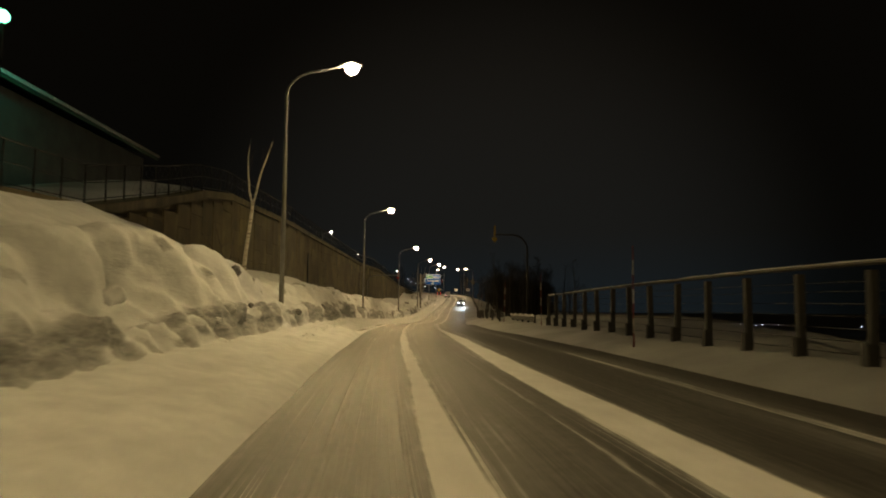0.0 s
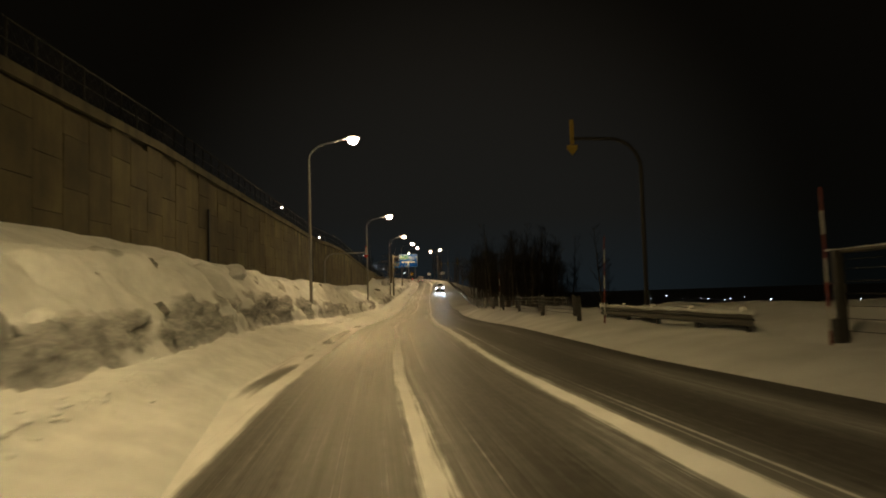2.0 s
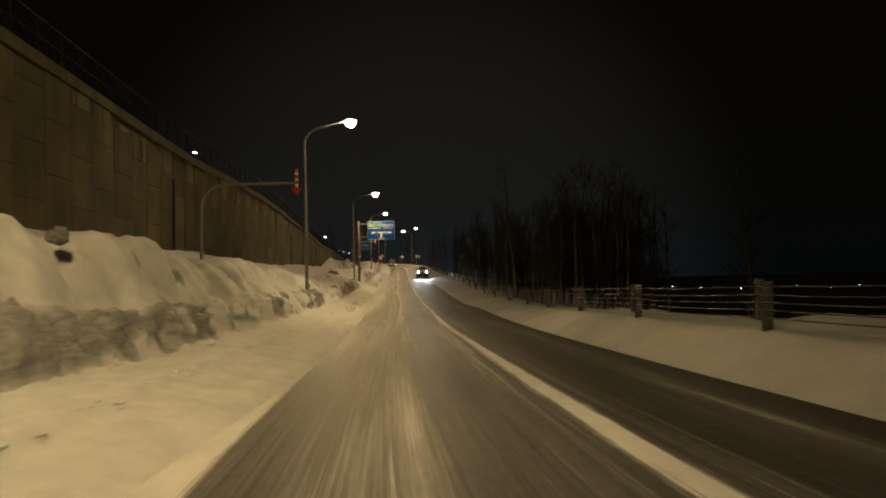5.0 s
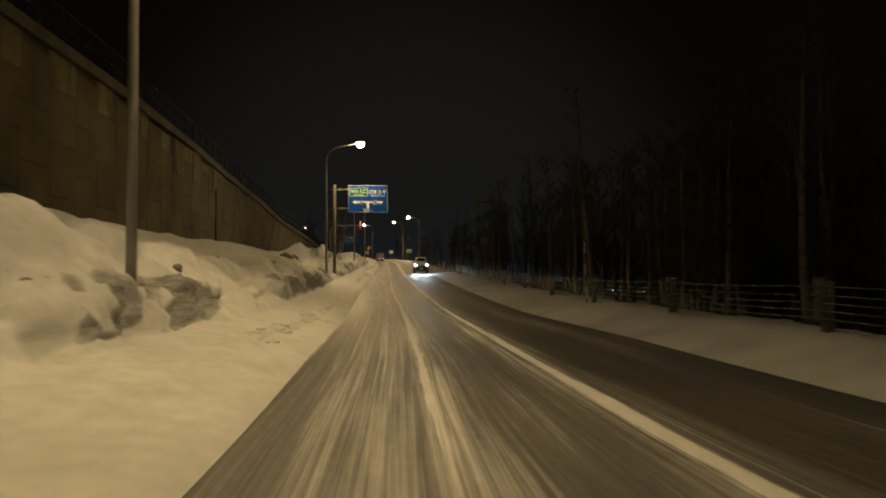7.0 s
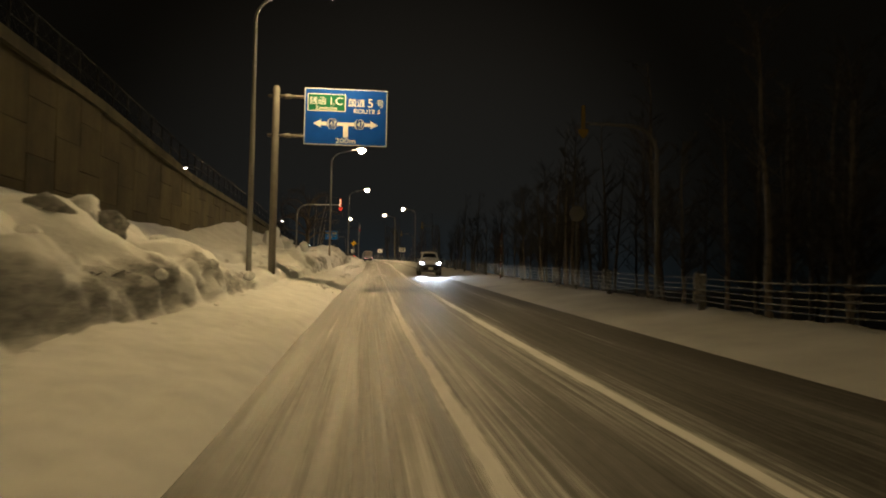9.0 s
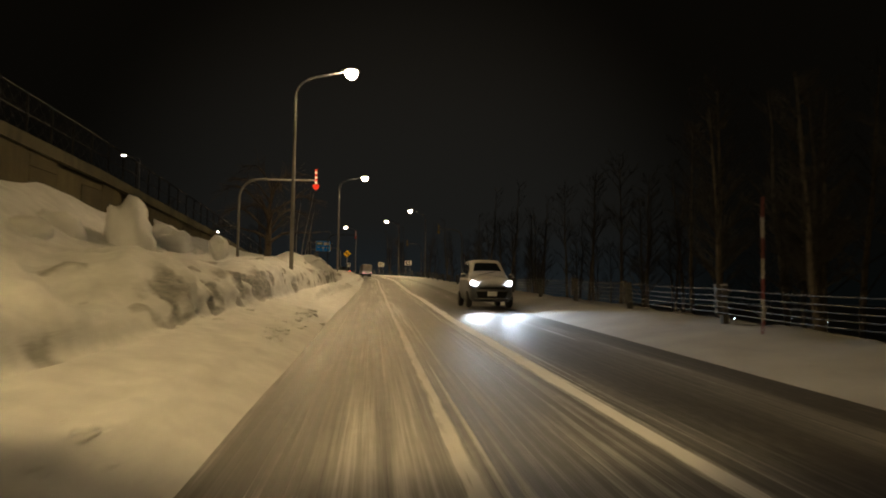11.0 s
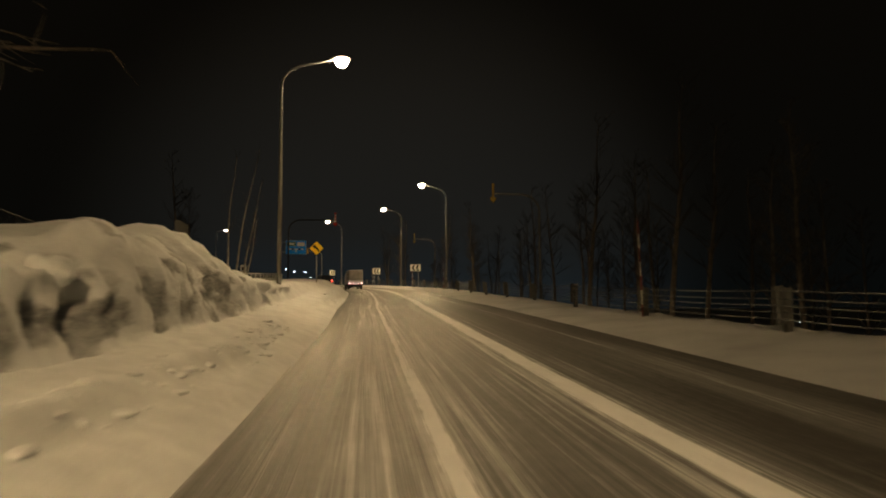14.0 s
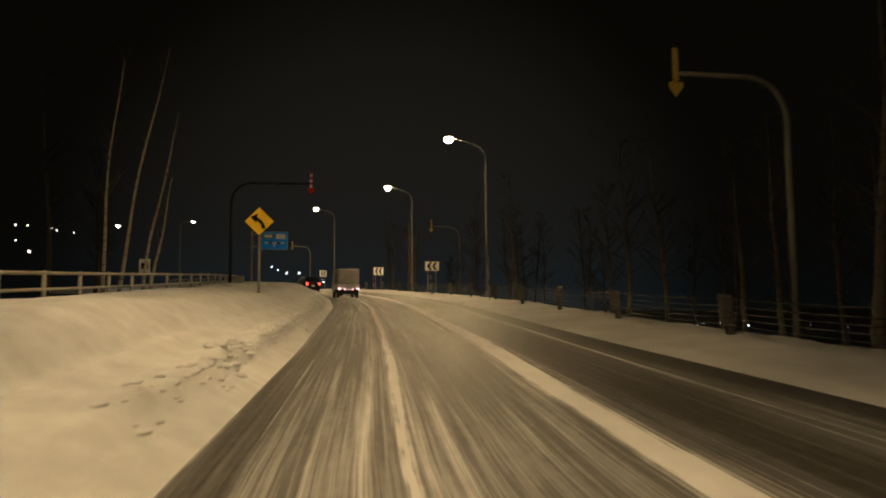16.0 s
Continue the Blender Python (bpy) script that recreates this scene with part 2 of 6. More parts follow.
def make_bank():
    """Snow with broken gritty lumps; u is how far the plough has cut into the old grey snow, v metres along."""
    m = Mat("banked_snow", 0.85)
    tc = m.node("TexCoord")
    sep = m.node("SeparateXYZ")
    m.link(tc.outputs["UV"], sep.inputs[0])
    co = m.coords()
    mid = m.noise(m.coords("Object", (.7, .6, 1.9)), 2.1, 5, .6)
    fine = m.noise(m.coords("Object", (.8, .8, 2.3)), 4.5, 5, .68)
    cut = m.math("ADD", sep.outputs["X"], m.math("MULTIPLY", m.math("SUBTRACT", mid, .5), 1.1))
    cut = m.math("ADD", cut, m.math("MULTIPLY", m.math("SUBTRACT", fine, .5), .22))
    dirt = m.grey(cut, [(.32, 0), (.55, .55), (.80, .9), (1.1, 1.0)])
    tone = m.noise(co, 1.1, 4, .6)
    clean = m.ramp(m.noise(co, 3.2, 5), [(.3, (.72, .73, .75)), (.7, (.85, .86, .87))])
    clean = m.mix(1.0, clean, m.grey(tone, [(.3, .86), (.6, 1.0)]), "MULTIPLY")
    dirty = m.ramp(fine, [(.28, (.16, .16, .16)), (.48, (.31, .31, .312)), (.72, (.52, .52, .522))])
    m.base(m.mix(dirt, clean, dirty))
    m.bump(m.math("ADD", m.math("MULTIPLY", mid, .7), m.math("MULTIPLY", fine, m.math("ADD", m.math("MULTIPLY", dirt, .45), .16))), .6, .09)
    return m.m


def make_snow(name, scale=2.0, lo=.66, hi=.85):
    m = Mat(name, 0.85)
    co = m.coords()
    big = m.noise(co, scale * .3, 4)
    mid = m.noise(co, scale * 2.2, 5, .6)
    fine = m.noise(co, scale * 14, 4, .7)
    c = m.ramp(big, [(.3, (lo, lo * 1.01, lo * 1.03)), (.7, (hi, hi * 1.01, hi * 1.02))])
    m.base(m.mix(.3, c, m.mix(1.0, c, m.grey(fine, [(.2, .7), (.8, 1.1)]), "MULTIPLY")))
    m.bump(m.math("ADD", mid, m.math("MULTIPLY", fine, .4)), .45, .06)
    return m.m


def make_verge():
    """Verge snow, palest along the open field, darker at its start and farther on; v is metres along."""
    m = Mat("verge_snow", 0.85)
    co = m.coords()
    tc = m.node("TexCoord")
    sep = m.node("SeparateXYZ")
    m.link(tc.outputs["UV"], sep.inputs[0])
    mid = m.noise(co, 3.5, 5, .6)
    fine = m.noise(co, 22, 4, .7)
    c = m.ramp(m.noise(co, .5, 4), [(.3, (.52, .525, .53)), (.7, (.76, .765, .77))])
    tone = m.math("ADD", m.math("DIVIDE", sep.outputs["Y"], 300.0), m.math("MULTIPLY", m.math("SUBTRACT", m.noise(co, .12, 3), .5), .12))
    c = m.mix(1.0, c, m.grey(tone, [(.0, .40), (.04, .45), (.09, .75), (.16, 1.0), (.27, 1.0), (.36, .55), (.56, .52), (.66, .7), (.8, .8)]), "MULTIPLY")
    m.base(m.mix(.3, c, m.mix(1.0, c, m.grey(fine, [(.2, .7), (.8, 1.1)]), "MULTIPLY")))
    m.bump(m.math("ADD", mid, m.math("MULTIPLY", fine, .4)), .5, .07)
    return m.m


def make_concrete(name, lo, hi, stain=.62):
    m = Mat(name, 0.9)
    tc = m.node("TexCoord")
    geo = m.node("NewGeometry")
    info = m.node("ObjectInfo")
    pos = geo.outputs["Position"]

    def at_scale(v):
        mp = m.node("Mapping")
        mp.inputs["Scale"].default_value = v
        m.link(pos, mp.inputs[0])
        return mp.outputs[0]

    blotch = m.noise(at_scale((.5, .5, .5)), 1.0, 5, .6)
    runs = m.noise(at_scale((1.3, 1.3, .16)), 1.0, 4, .6)
    fine = m.noise(at_scale((14, 14, 14)), 1.0, 4, .7)
    c = m.ramp(blotch, [(.3, lo), (.7, hi)])
    c = m.mix(1.0, c, m.grey(runs, [(.40, stain), (.53, 1.0)]), "MULTIPLY")
    c = m.mix(1.0, c, m.grey(info.outputs["Random"], [(0, .78), (1, 1.14)]), "MULTIPLY")
    m.base(m.mix(1.0, c, m.grey(fine, [(.2, .82), (.8, 1.1)]), "MULTIPLY"))
    m.bump(fine, .35, .02)
    return m.m


def make_bark(name, lo, hi, band=7.0):
    m = Mat(name, 0.9)
    co = m.coords("Object", (1, 1, band))
    n = m.noise(co, 2.0, 5, .65)
    m.base(m.ramp(n, [(.36, lo), (.5, hi)]))
    m.bump(n, .3, .01)
    return m.m


ROAD = make_road()
BANK = make_bank()
SNOW = make_snow("fresh_snow")
VERGE = make_snow("grey_verge_snow", 1.6, .34, .6)
VERGE_SNOW = make_verge()
CLOD = make_snow("snow_clods", 4.0, .72, .88)
GRITTY = worn("gritty_snow", (.24, .235, .23), .9, 0, 3.0, .55, .5)
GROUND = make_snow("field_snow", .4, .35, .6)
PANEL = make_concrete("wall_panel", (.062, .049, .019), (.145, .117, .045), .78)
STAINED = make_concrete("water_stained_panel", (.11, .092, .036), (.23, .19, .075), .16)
COPING = make_concrete("coping_concrete", (.06, .051, .025), (.125, .107, .055))
POSTC = make_concrete("post_concrete", (.055, .053, .048), (.10, .097, .088))
STEEL = worn("galvanised_steel", (.25, .243, .23), .6, .3, 2.0, .2, .05)
DARKSTEEL = worn("dark_painted_steel", (.010, .009, .008), .7, .1, 3.0, .3, .05)
BROWN = worn("brown_painted_steel", (.028, .026, .022), .6, .2, 3.0, .3, .05)
WIRE = worn("steel_cable", (.03, .03, .028), .6, .4, 6.0, .2, .1)
CREAM = worn("cream_painted_pipe", (.50, .47, .40), .55, 0, 3.0, .15, .05)
HOUSING = worn("lamp_housing_grey", (.22, .22, .21), .5, .3, 4.0, .2, .05)
GLASS_ON = lit("sodium_lamp_glass", (1.0, .74, .42), 160)
GLASS_FAR = lit("white_lamp_glass", (1.0, .86, .68), 110)
BLUE = worn("blue_sign_face", (.001, .036, .21), .8, 0, 1.5, .12, .02)
# far sign's blue lifted in its colour, standing in for headlight reflection
FARBLUE = worn("headlit_blue_sign_face", (.01, .20, .75), .75, 0, 1.5, .12, .02)
GREEN = worn("green_sign_face", (.005, .075, .034), .75, 0, 2.0, .12, .02)
SIGNWHITE = worn("reflective_white_sheet", (.46, .46, .45), .75, 0, 2.0, .1, .02)
WHITE = worn("white_sign_face", (.80, .80, .78), .75, 0, 2.0, .1, .02)
# chevron white raised above the sign white for returned headlight light
SHEET = worn("headlit_white_sheet", (.93, .93, .92), .8, 0, 2.0, .04, .01)
NAVY = worn("navy_route_shield", (.015, .03, .12), .75, 0, 2.0, .1, .02)
YELLOW = worn("yellow_sign_face", (.88, .56, .03), .75, 0, 2.0, .12, .02)
DULLYELLOW = worn("dull_yellow_back", (.20, .14, .022), .7, 0, 2.0, .15, .02)
BLACK = worn("black_sign_paint", (.012, .012, .012), .85, 0, 3.0, .2, .02)
RED = worn("red_reflector_face", (.50, .035, .02), .75, 0, 3.0, .15, .02)
SIGNPOST = worn("brown_grey_sign_post", (.17, .155, .135), .65, .1, 2.0, .25, .05)
POLERED = worn("faded_red_pole", (.12, .018, .012), .7, 0, 3.0, .3, .02)
POLEWHITE = worn("dirty_white_pole", (.36, .35, .33), .7, 0, 3.0, .3, .02)
POLEGREY = worn("weathered_grey_pole", (.085, .083, .077), .65, .15, 2.0, .25, .05)
BIRCH = make_bark("birch_bark", (.10, .085, .07), (.50, .46, .38))
BARK = make_bark("dark_bark", (.035, .028, .022), (.095, .08, .062), 2.0)
LITBARK = make_bark("brown_bark", (.032, .025, .018), (.075, .06, .045), 2.0)
NEEDLE = worn("dark_twigs", (.03, .026, .02), .9, 0, 3.0, .3, .1)


def make_dusted():
    """Dark paint with frozen snow lying on the faces that look up."""
    m = Mat("snow_dusted_dark_paint", 0.4)
    geo = m.node("NewGeometry")
    up = m.node("SeparateXYZ")
    m.link(geo.outputs["Normal"], up.inputs[0])
    co = m.coords()
    n = m.noise(co, 5.0, 5, .65)
    k = m.grey(m.math("ADD", up.outputs["Z"], m.math("MULTIPLY", m.math("SUBTRACT", n, .5), .5)), [(.22, .03), (.52, .85), (.8, 1.0)])
    m.base(m.mix(k, (.030, .034, .044), m.ramp(m.noise(co, 18.0, 4), [(.3, (.36, .355, .35)), (.7, (.52, .515, .51))])))
    m.roughness(m.grey(k, [(0, .35), (.6, .85)]))
    return m.m


DUSTED = make_dusted()
PAINT = worn("dark_blue_car_paint", (.016, .020, .030), .3, .5, 2.0, .2, .0)
RUBBER = worn("black_rubber", (.02, .02, .02), .9, 0, 5.0, .3, .1)
CARGLASS = Mat("car_glass", 0.06).base((.01, .012, .014)).m
CHROME = worn("bright_trim", (.55, .55, .55), .25, .9, 3.0, .1, .0)
WHITEPAINT = worn("white_car_paint", (.55, .55, .53), .4, 0, 2.0, .15, .0)
CANVAS = worn("grey_canvas", (.36, .34, .32), .85, 0, 3.0, .25, .3)
HEADLIGHT = lit("headlight_lens", (.80, .90, 1.0), 45)
TAIL = lit("tail_light_lens", (1.0, .50, .52), 7)
DOTRED = lit("red_tail_lens", (1.0, .08, .05), 6)
# dark roof given the green lamp's glow as part of its base colour
ROOFGREEN = worn("green_lit_roof", (.03, .14, .10), .5, .2, 1.0, .3, .05)
SIDING = worn("dark_siding", (.10, .11, .105), .8, 0, 1.0, .3, .1)
GREENGLASS = lit("green_lamp_glass", (.22, 1.0, .45), 9)
TOWN = lit("town_lamp_glow", (.78, .88, 1.0), 9)
TOWNW = lit("town_lamp_warm_glow", (1.0, .86, .62), 9)


for sheet in (BLUE, FARBLUE, GREEN, SIGNWHITE, WHITE, NAVY, YELLOW, DULLYELLOW, BLACK, RED):
    sheet.node_tree.nodes["Principled BSDF"].inputs["Specular IOR Level"].default_value = .1


# ---- building helpers ----
def mesh_of(name, bm, material, smooth=False):
    me = D.meshes.new(name)
    bm.to_mesh(me)
    bm.free()
    me.materials.append(material)
    if smooth:
        me.polygons.foreach_set("use_smooth", [True] * len(me.polygons))
    return me


def part(name, bm, material, parent, label="", smooth=False):
    ob = new(name, mesh_of(name, bm, material, smooth))
    ob.parent = parent
    return tagged(ob, label)


def thing(name, m, label, category, group="", kind=""):
    ob = new(name)
    ob.empty_display_size = 0.2
    ob.matrix_basis = m
    return tagged(ob, label, category, group, kind)


def box(bm, x0, x1, y0, y1, z0, z1, bevel=0.0):
    r = bmesh.ops.create_cube(bm, size=1.0, matrix=Matrix.Translation(((x0 + x1) / 2, (y0 + y1) / 2, (z0 + z1) / 2)) @ Matrix.Diagonal((x1 - x0, y1 - y0, z1 - z0, 1)))
    if bevel:
        edges = list({ed for vert in r["verts"] for ed in vert.link_edges})
        bmesh.ops.bevel(bm, geom=edges, offset=bevel, segments=2, affect="EDGES", profile=0.5)
    return bm


def a_box(*a, bevel=0.0):
    return box(bmesh.new(), *a, bevel=bevel)


def tube(bm, pts, radii, sides=10, caps=True):
    """A round tube through pts, whose radius is given for each or once for all."""
    pts = [Vector(p) for p in pts]
    if isinstance(radii, (int, float)):
        radii = [radii] * len(pts)
    rings, side = [], None
    for i, p in enumerate(pts):
        d = (pts[min(i + 1, len(pts) - 1)] - pts[max(i - 1, 0)]).normalized()
        if side is None:
            side = d.orthogonal().normalized()
        side = (side - d * side.dot(d)).normalized()
        up = d.cross(side)
        rings.append([bm.verts.new(p + (side * math.cos(a) + up * math.sin(a)) * radii[i]) for a in (2 * math.pi * k / sides for k in range(sides))])
    for r0, r1 in zip(rings, rings[1:]):
        for k in range(sides):
            bm.faces.new((r0[k], r0[(k + 1) % sides], r1[(k + 1) % sides], r1[k]))
    if caps:
        bm.faces.new(rings[0][::-1])
        bm.faces.new(rings[-1])
    return bm


def a_tube(pts, radii, sides=10):
    return tube(bmesh.new(), pts, radii, sides)


def slab(bm, outline, y0, y1):
    """A plate with the outline (x, z), between depths y0 and y1."""
    front = [bm.verts.new((x, y0, z)) for x, z in outline]
    back = [bm.verts.new((x, y1, z)) for x, z in outline]
    n = len(outline)
    bm.faces.new(front)
    bm.faces.new(back[::-1])
    for i in range(n):
        bm.faces.new((front[i], back[i], back[(i + 1) % n], front[(i + 1) % n]))
    bmesh.ops.recalc_face_normals(bm, faces=bm.faces)
    return bm


def a_slab(outline, y0, y1):
    return slab(bmesh.new(), outline, y0, y1)


def rect(x0, x1, z0, z1):
    return [(x0, z0), (x1, z0), (x1, z1), (x0, z1)]


def ngon(cx, cz, r, n, turn=0.0):
    return [(cx + r * math.cos(turn + 2 * math.pi * k / n), cz + r * math.sin(turn + 2 * math.pi * k / n)) for k in range(n)]


def lettering(text, cx, cz, height, depth, material, parent, width=0.0, name="lettering"):
    """Raised letters centred at (cx, cz) on a face that looks along -y."""
    cu = D.curves.new("letters", "FONT")
    cu.body, cu.align_x, cu.align_y, cu.size, cu.extrude = text, "CENTER", "CENTER", height / 0.72, 0.002
    ob = D.objects.new("letters", cu)
    scene.collection.objects.link(ob)
    bpy.context.view_layer.update()
    me = D.meshes.new_from_object(ob.evaluated_get(bpy.context.evaluated_depsgraph_get()))
    D.objects.remove(ob)
    D.curves.remove(cu)
    xs = [v.co.x for v in me.vertices]
    zs = [v.co.y for v in me.vertices]
    k = width / (max(xs) - min(xs)) if width else 1.0
    mx, mz = (max(xs) + min(xs)) / 2, (max(zs) + min(zs)) / 2
    kz = height / (max(zs) - min(zs))
    for v in me.vertices:
        x, y, z = v.co
        v.co = ((x - mx) * k + cx, depth - z, (y - mz) * kz + cz)
    me.materials.clear()
    me.materials.append(material)
    out = new(name, me)
    out.parent = parent
    return out


def strip_mesh(name, stations, cols, heights, material, uv, kind="structure", smooth=True):
    """A sheet along the road: heights[i, j] over station i and offset cols[i, j]."""
    ni, nj = heights.shape
    ss = np.repeat(stations[:, None], nj, axis=1)
    x, y, z = place(ss, cols, heights)
    verts = np.stack([x, y, z], axis=-1).reshape(-1, 3)
    idx = np.arange(ni * nj).reshape(ni, nj)
    quads = np.stack([idx[:-1, :-1], idx[:-1, 1:], idx[1:, 1:], idx[1:, :-1]], axis=-1).reshape(-1, 4)
    me = D.meshes.new(name)
    me.from_pydata(verts.tolist(), [], quads.tolist())
    layer = me.uv_layers.new(name="UVMap")
    uvs = np.stack([uv[0], uv[1]], axis=-1).reshape(-1, 2)[quads.reshape(-1)]
    layer.data.foreach_set("uv", uvs.astype(np.float32).reshape(-1))
    me.materials.append(material)
    if smooth:
        me.polygons.foreach_set("use_smooth", [True] * len(me.polygons))
    me.update()
    if me.polygons[0].normal.z < 0:
        me.flip_normals()
    return new(name, me)


def curve_of(pairs):
    xs, ys = zip(*pairs)
    return lambda s: np.interp(s, xs, ys)


# ---- the large structure ----
LANE_EDGE = curve_of([(0, -1.15), (18, -1.22), (34, -1.38), (44, -1.22), (60, -1.42), (75, -1.3), (92, -1.1), (108, -1.08), (140, -1.13), (174, -1.2), (186, -1.15), (197, -1.28), (210, -1.2), (222, -1.15)])
INNER = curve_of([(0, .58), (14, .58), (35, .21), (44, .21), (55, .04), (66, .05), (77, .15), (93, .72), (108, .86), (119, .73), (150, .6), (170, .5), (183, .38), (197, .31), (208, .48), (230, .5)])
MIDDLE = curve_of([(0, 2.6), (7, 2.57), (15, 2.42), (25, 2.35), (35, 1.98), (55, 1.98), (63, 2.1), (94, 2.38), (113, 2.4), (130, 2.3), (151, 2.07), (165, 2.3), (175, 2.15), (197, 2.16), (206, 2.4), (230, 2.3)])
OUTER = curve_of([(0, 4.6), (12, 4.65), (28, 4.35), (36, 3.9), (44, 3.85), (60, 4.0), (94, 4.3), (115, 3.9), (140, 4.0), (175, 3.9), (181, 4.1), (230, 4.2)])
KERB = curve_of([(0, 6.25), (20, 6.1), (30, 5.6), (36, 5.05), (44, 4.95), (60, 5.05), (80, 5.3), (96, 5.7), (104, 5.4), (176, 5.4), (199, 5.6), (206, 5.4)])
VERGE_H = curve_of([(0, .3), (46, .26), (58, .45), (66, .55), (78, .55), (90, .36), (105, .38), (112, .38), (120, .24), (145, .25), (160, .32), (175, .3), (187, .16), (216, .12), (335, .2)])
VERGE_L = curve_of([(0, 7.4), (30, 7.3), (40, 6.15), (75, 6.3), (92, 7.1), (110, 7.35), (122, 7.6), (136, 7.75), (150, 7.6), (175, 7.35), (230, 7.4)])


def build_road():
    s = np.arange(-58, 336, 1.0)
    l = np.linspace(-3.6, 7.2, 37)
    ss, ll = np.meshgrid(s, l, indexing="ij")
    h = -0.012 * np.abs(ll - 2.2)
    rut = np.exp(-((ll + .6) / .35) ** 2) + np.exp(-((ll - 1.2) / .35) ** 2)
    across = np.zeros_like(ll)
    for i, st in enumerate(s):
        edge, kerb = float(LANE_EDGE(st)), float(KERB(st))
        across[i] = np.interp(l, [edge - 3, edge, float(INNER(st)), float(MIDDLE(st)), float(OUTER(st)), kerb, kerb + 2], [-4.3, -1.3, .47, 2.25, 4.05, 5.35, 7.35])
    ob = strip_mesh("road", s, ll, h - .015 * rut, ROAD, (across, ss))
    tagged(ob, "two-lane asphalt road with wheel tracks worn through packed snow", "road", kind="structure")


FOOT = curve_of([(-60, -3.5), (30, -3.5), (52, -4.0), (68, -4.0), (95, -3.6), (118, -3.1), (198, -2.98), (206, -2.6), (213, -2.3), (224, -2.2), (335, -2.2)])
FACE = curve_of([(-60, 1.2), (9, .85), (15, .95), (22, 1.1), (36, 1.05), (45, 1.25), (58, 1.3), (90, 1.15), (97, 1.35), (110, 1.15), (117, 1.25), (123, 1.05), (128, .75), (136, .7), (150, 1.1),
                 (159, 1.3), (167, 1.35), (169.5, 1.2), (172, 1.4), (176, 1.3), (179.5, 1.5), (183, 1.5), (187, 1.4), (190, 1.0), (192, .9), (199, .9), (210, .8), (335, .7)])
CREST = curve_of([(-60, 2.2), (5, 2.0), (11, 1.9), (15.5, 2.8), (20, 2.95), (25, 2.45), (32, 1.95), (40, 2.3), (48, 2.45), (53, 2.25), (60, 2.4), (70, 2.6), (80, 2.5),
                  (90, 2.5), (97, 2.35), (102, 1.9), (112, 1.6), (118, 2.1), (122, 2.2), (127, 1.7), (133, 1.3), (142, 1.6), (147, 1.6), (152, 1.5), (157, 1.6), (162, 1.7), (167, 1.75), (169, 1.55), (172, 1.75), (175, 1.7), (178, 1.65),
                  (181, 2.0), (183.7, 2.5), (187, 2.25), (188.2, 2.1), (189.4, 1.7), (190.4, 1.4), (192, 1.15), (197, 1.0), (222, 1.1), (240, 1.0), (335, .9)])
BACK = curve_of([(-60, 2.6), (8, 3.1), (14, 3.45), (20, 4.05), (22, 4.05), (26, 4.0), (31, 3.5), (35, 3.1), (45, 3.4), (98, 3.3), (117, 3.0), (128, 2.8), (140, 2.5), (147, 3.3), (151, 3.7), (155, 3.2), (158, 3.2), (170, 2.9), (183, 2.4), (187, 2.0), (190, 1.1),
                 (198, .9), (335, .7)])
WALLTOP = curve_of([(8, 3.3), (17, 3.8), (21, 4.0), (24, 4.6), (28, 5.4), (31, 6.1), (35, 6.6), (50, 6.9), (60, 6.75), (75, 6.45), (90, 6.1), (97, 6.2), (106, 6.2), (114, 5.95), (120, 5.6), (130, 5.15), (140, 4.4), (155, 4.05), (170, 3.4), (185, 2.5), (200, 1.4)])


COVER = curve_of([(-60, .2), (20, .25), (28, .42), (54, .42), (60, .25), (75, .05), (84, -.3), (90, -.2), (93, .2), (97, .1), (98.5, -1.2), (104.6, -1.2), (106, .2), (112, .22), (126, 0), (134, -.5), (142.5, -.4), (144.5, .05), (147, .05), (148.2, -.4), (149.6, .08), (154.6, .1), (156.5, -.3), (160, -.38), (168, -.18), (176, -.08), (184, -.02), (188, -.02), (190, -.5), (198, -.8), (209, -.8), (335, -.7)])


SNOW_EDGE = curve_of([(0, 0), (28, 0), (34, .78), (44, .86), (60, .75), (64, .4), (72, 0)])
RIDGE = curve_of([(0, -1.9), (10, -1.95), (21, -2.45), (36, -3.0), (45, -3.1), (54, -2.8), (62, -2.9), (72, -2.9), (86, -2.2), (92, -2.3), (99, -1.9), (106, -1.95), (125, -1.85), (144, -1.7), (152, -1.7),
                  (160, -2.2), (165, -2.25), (170, -2.25), (174, -2.06), (177, -2.05), (179.5, -1.85), (185, -2.0), (193, -2.1), (197, -2.0), (200, -1.85), (206, -1.74), (213, -1.62), (217, -1.6), (230, -1.8)])
RIDGE_H = curve_of([(0, .8), (12, .5), (27, 1.0), (45, .6), (62, 1.0), (74, .6), (80, .3), (92, .4), (95, 1.2), (106, .8), (113, .25), (128, .25), (131, 1.0), (148, .7), (154, .25), (162, .3), (165, 1.3), (177, 1.1), (183, .35), (196, .35), (199, 1.5), (218, 1.3), (230, .5)])


STEP = curve_of([(156, 0), (160, .15), (173, .15), (178, .03), (198, .03), (201, .08), (218, .08), (222, 0)])


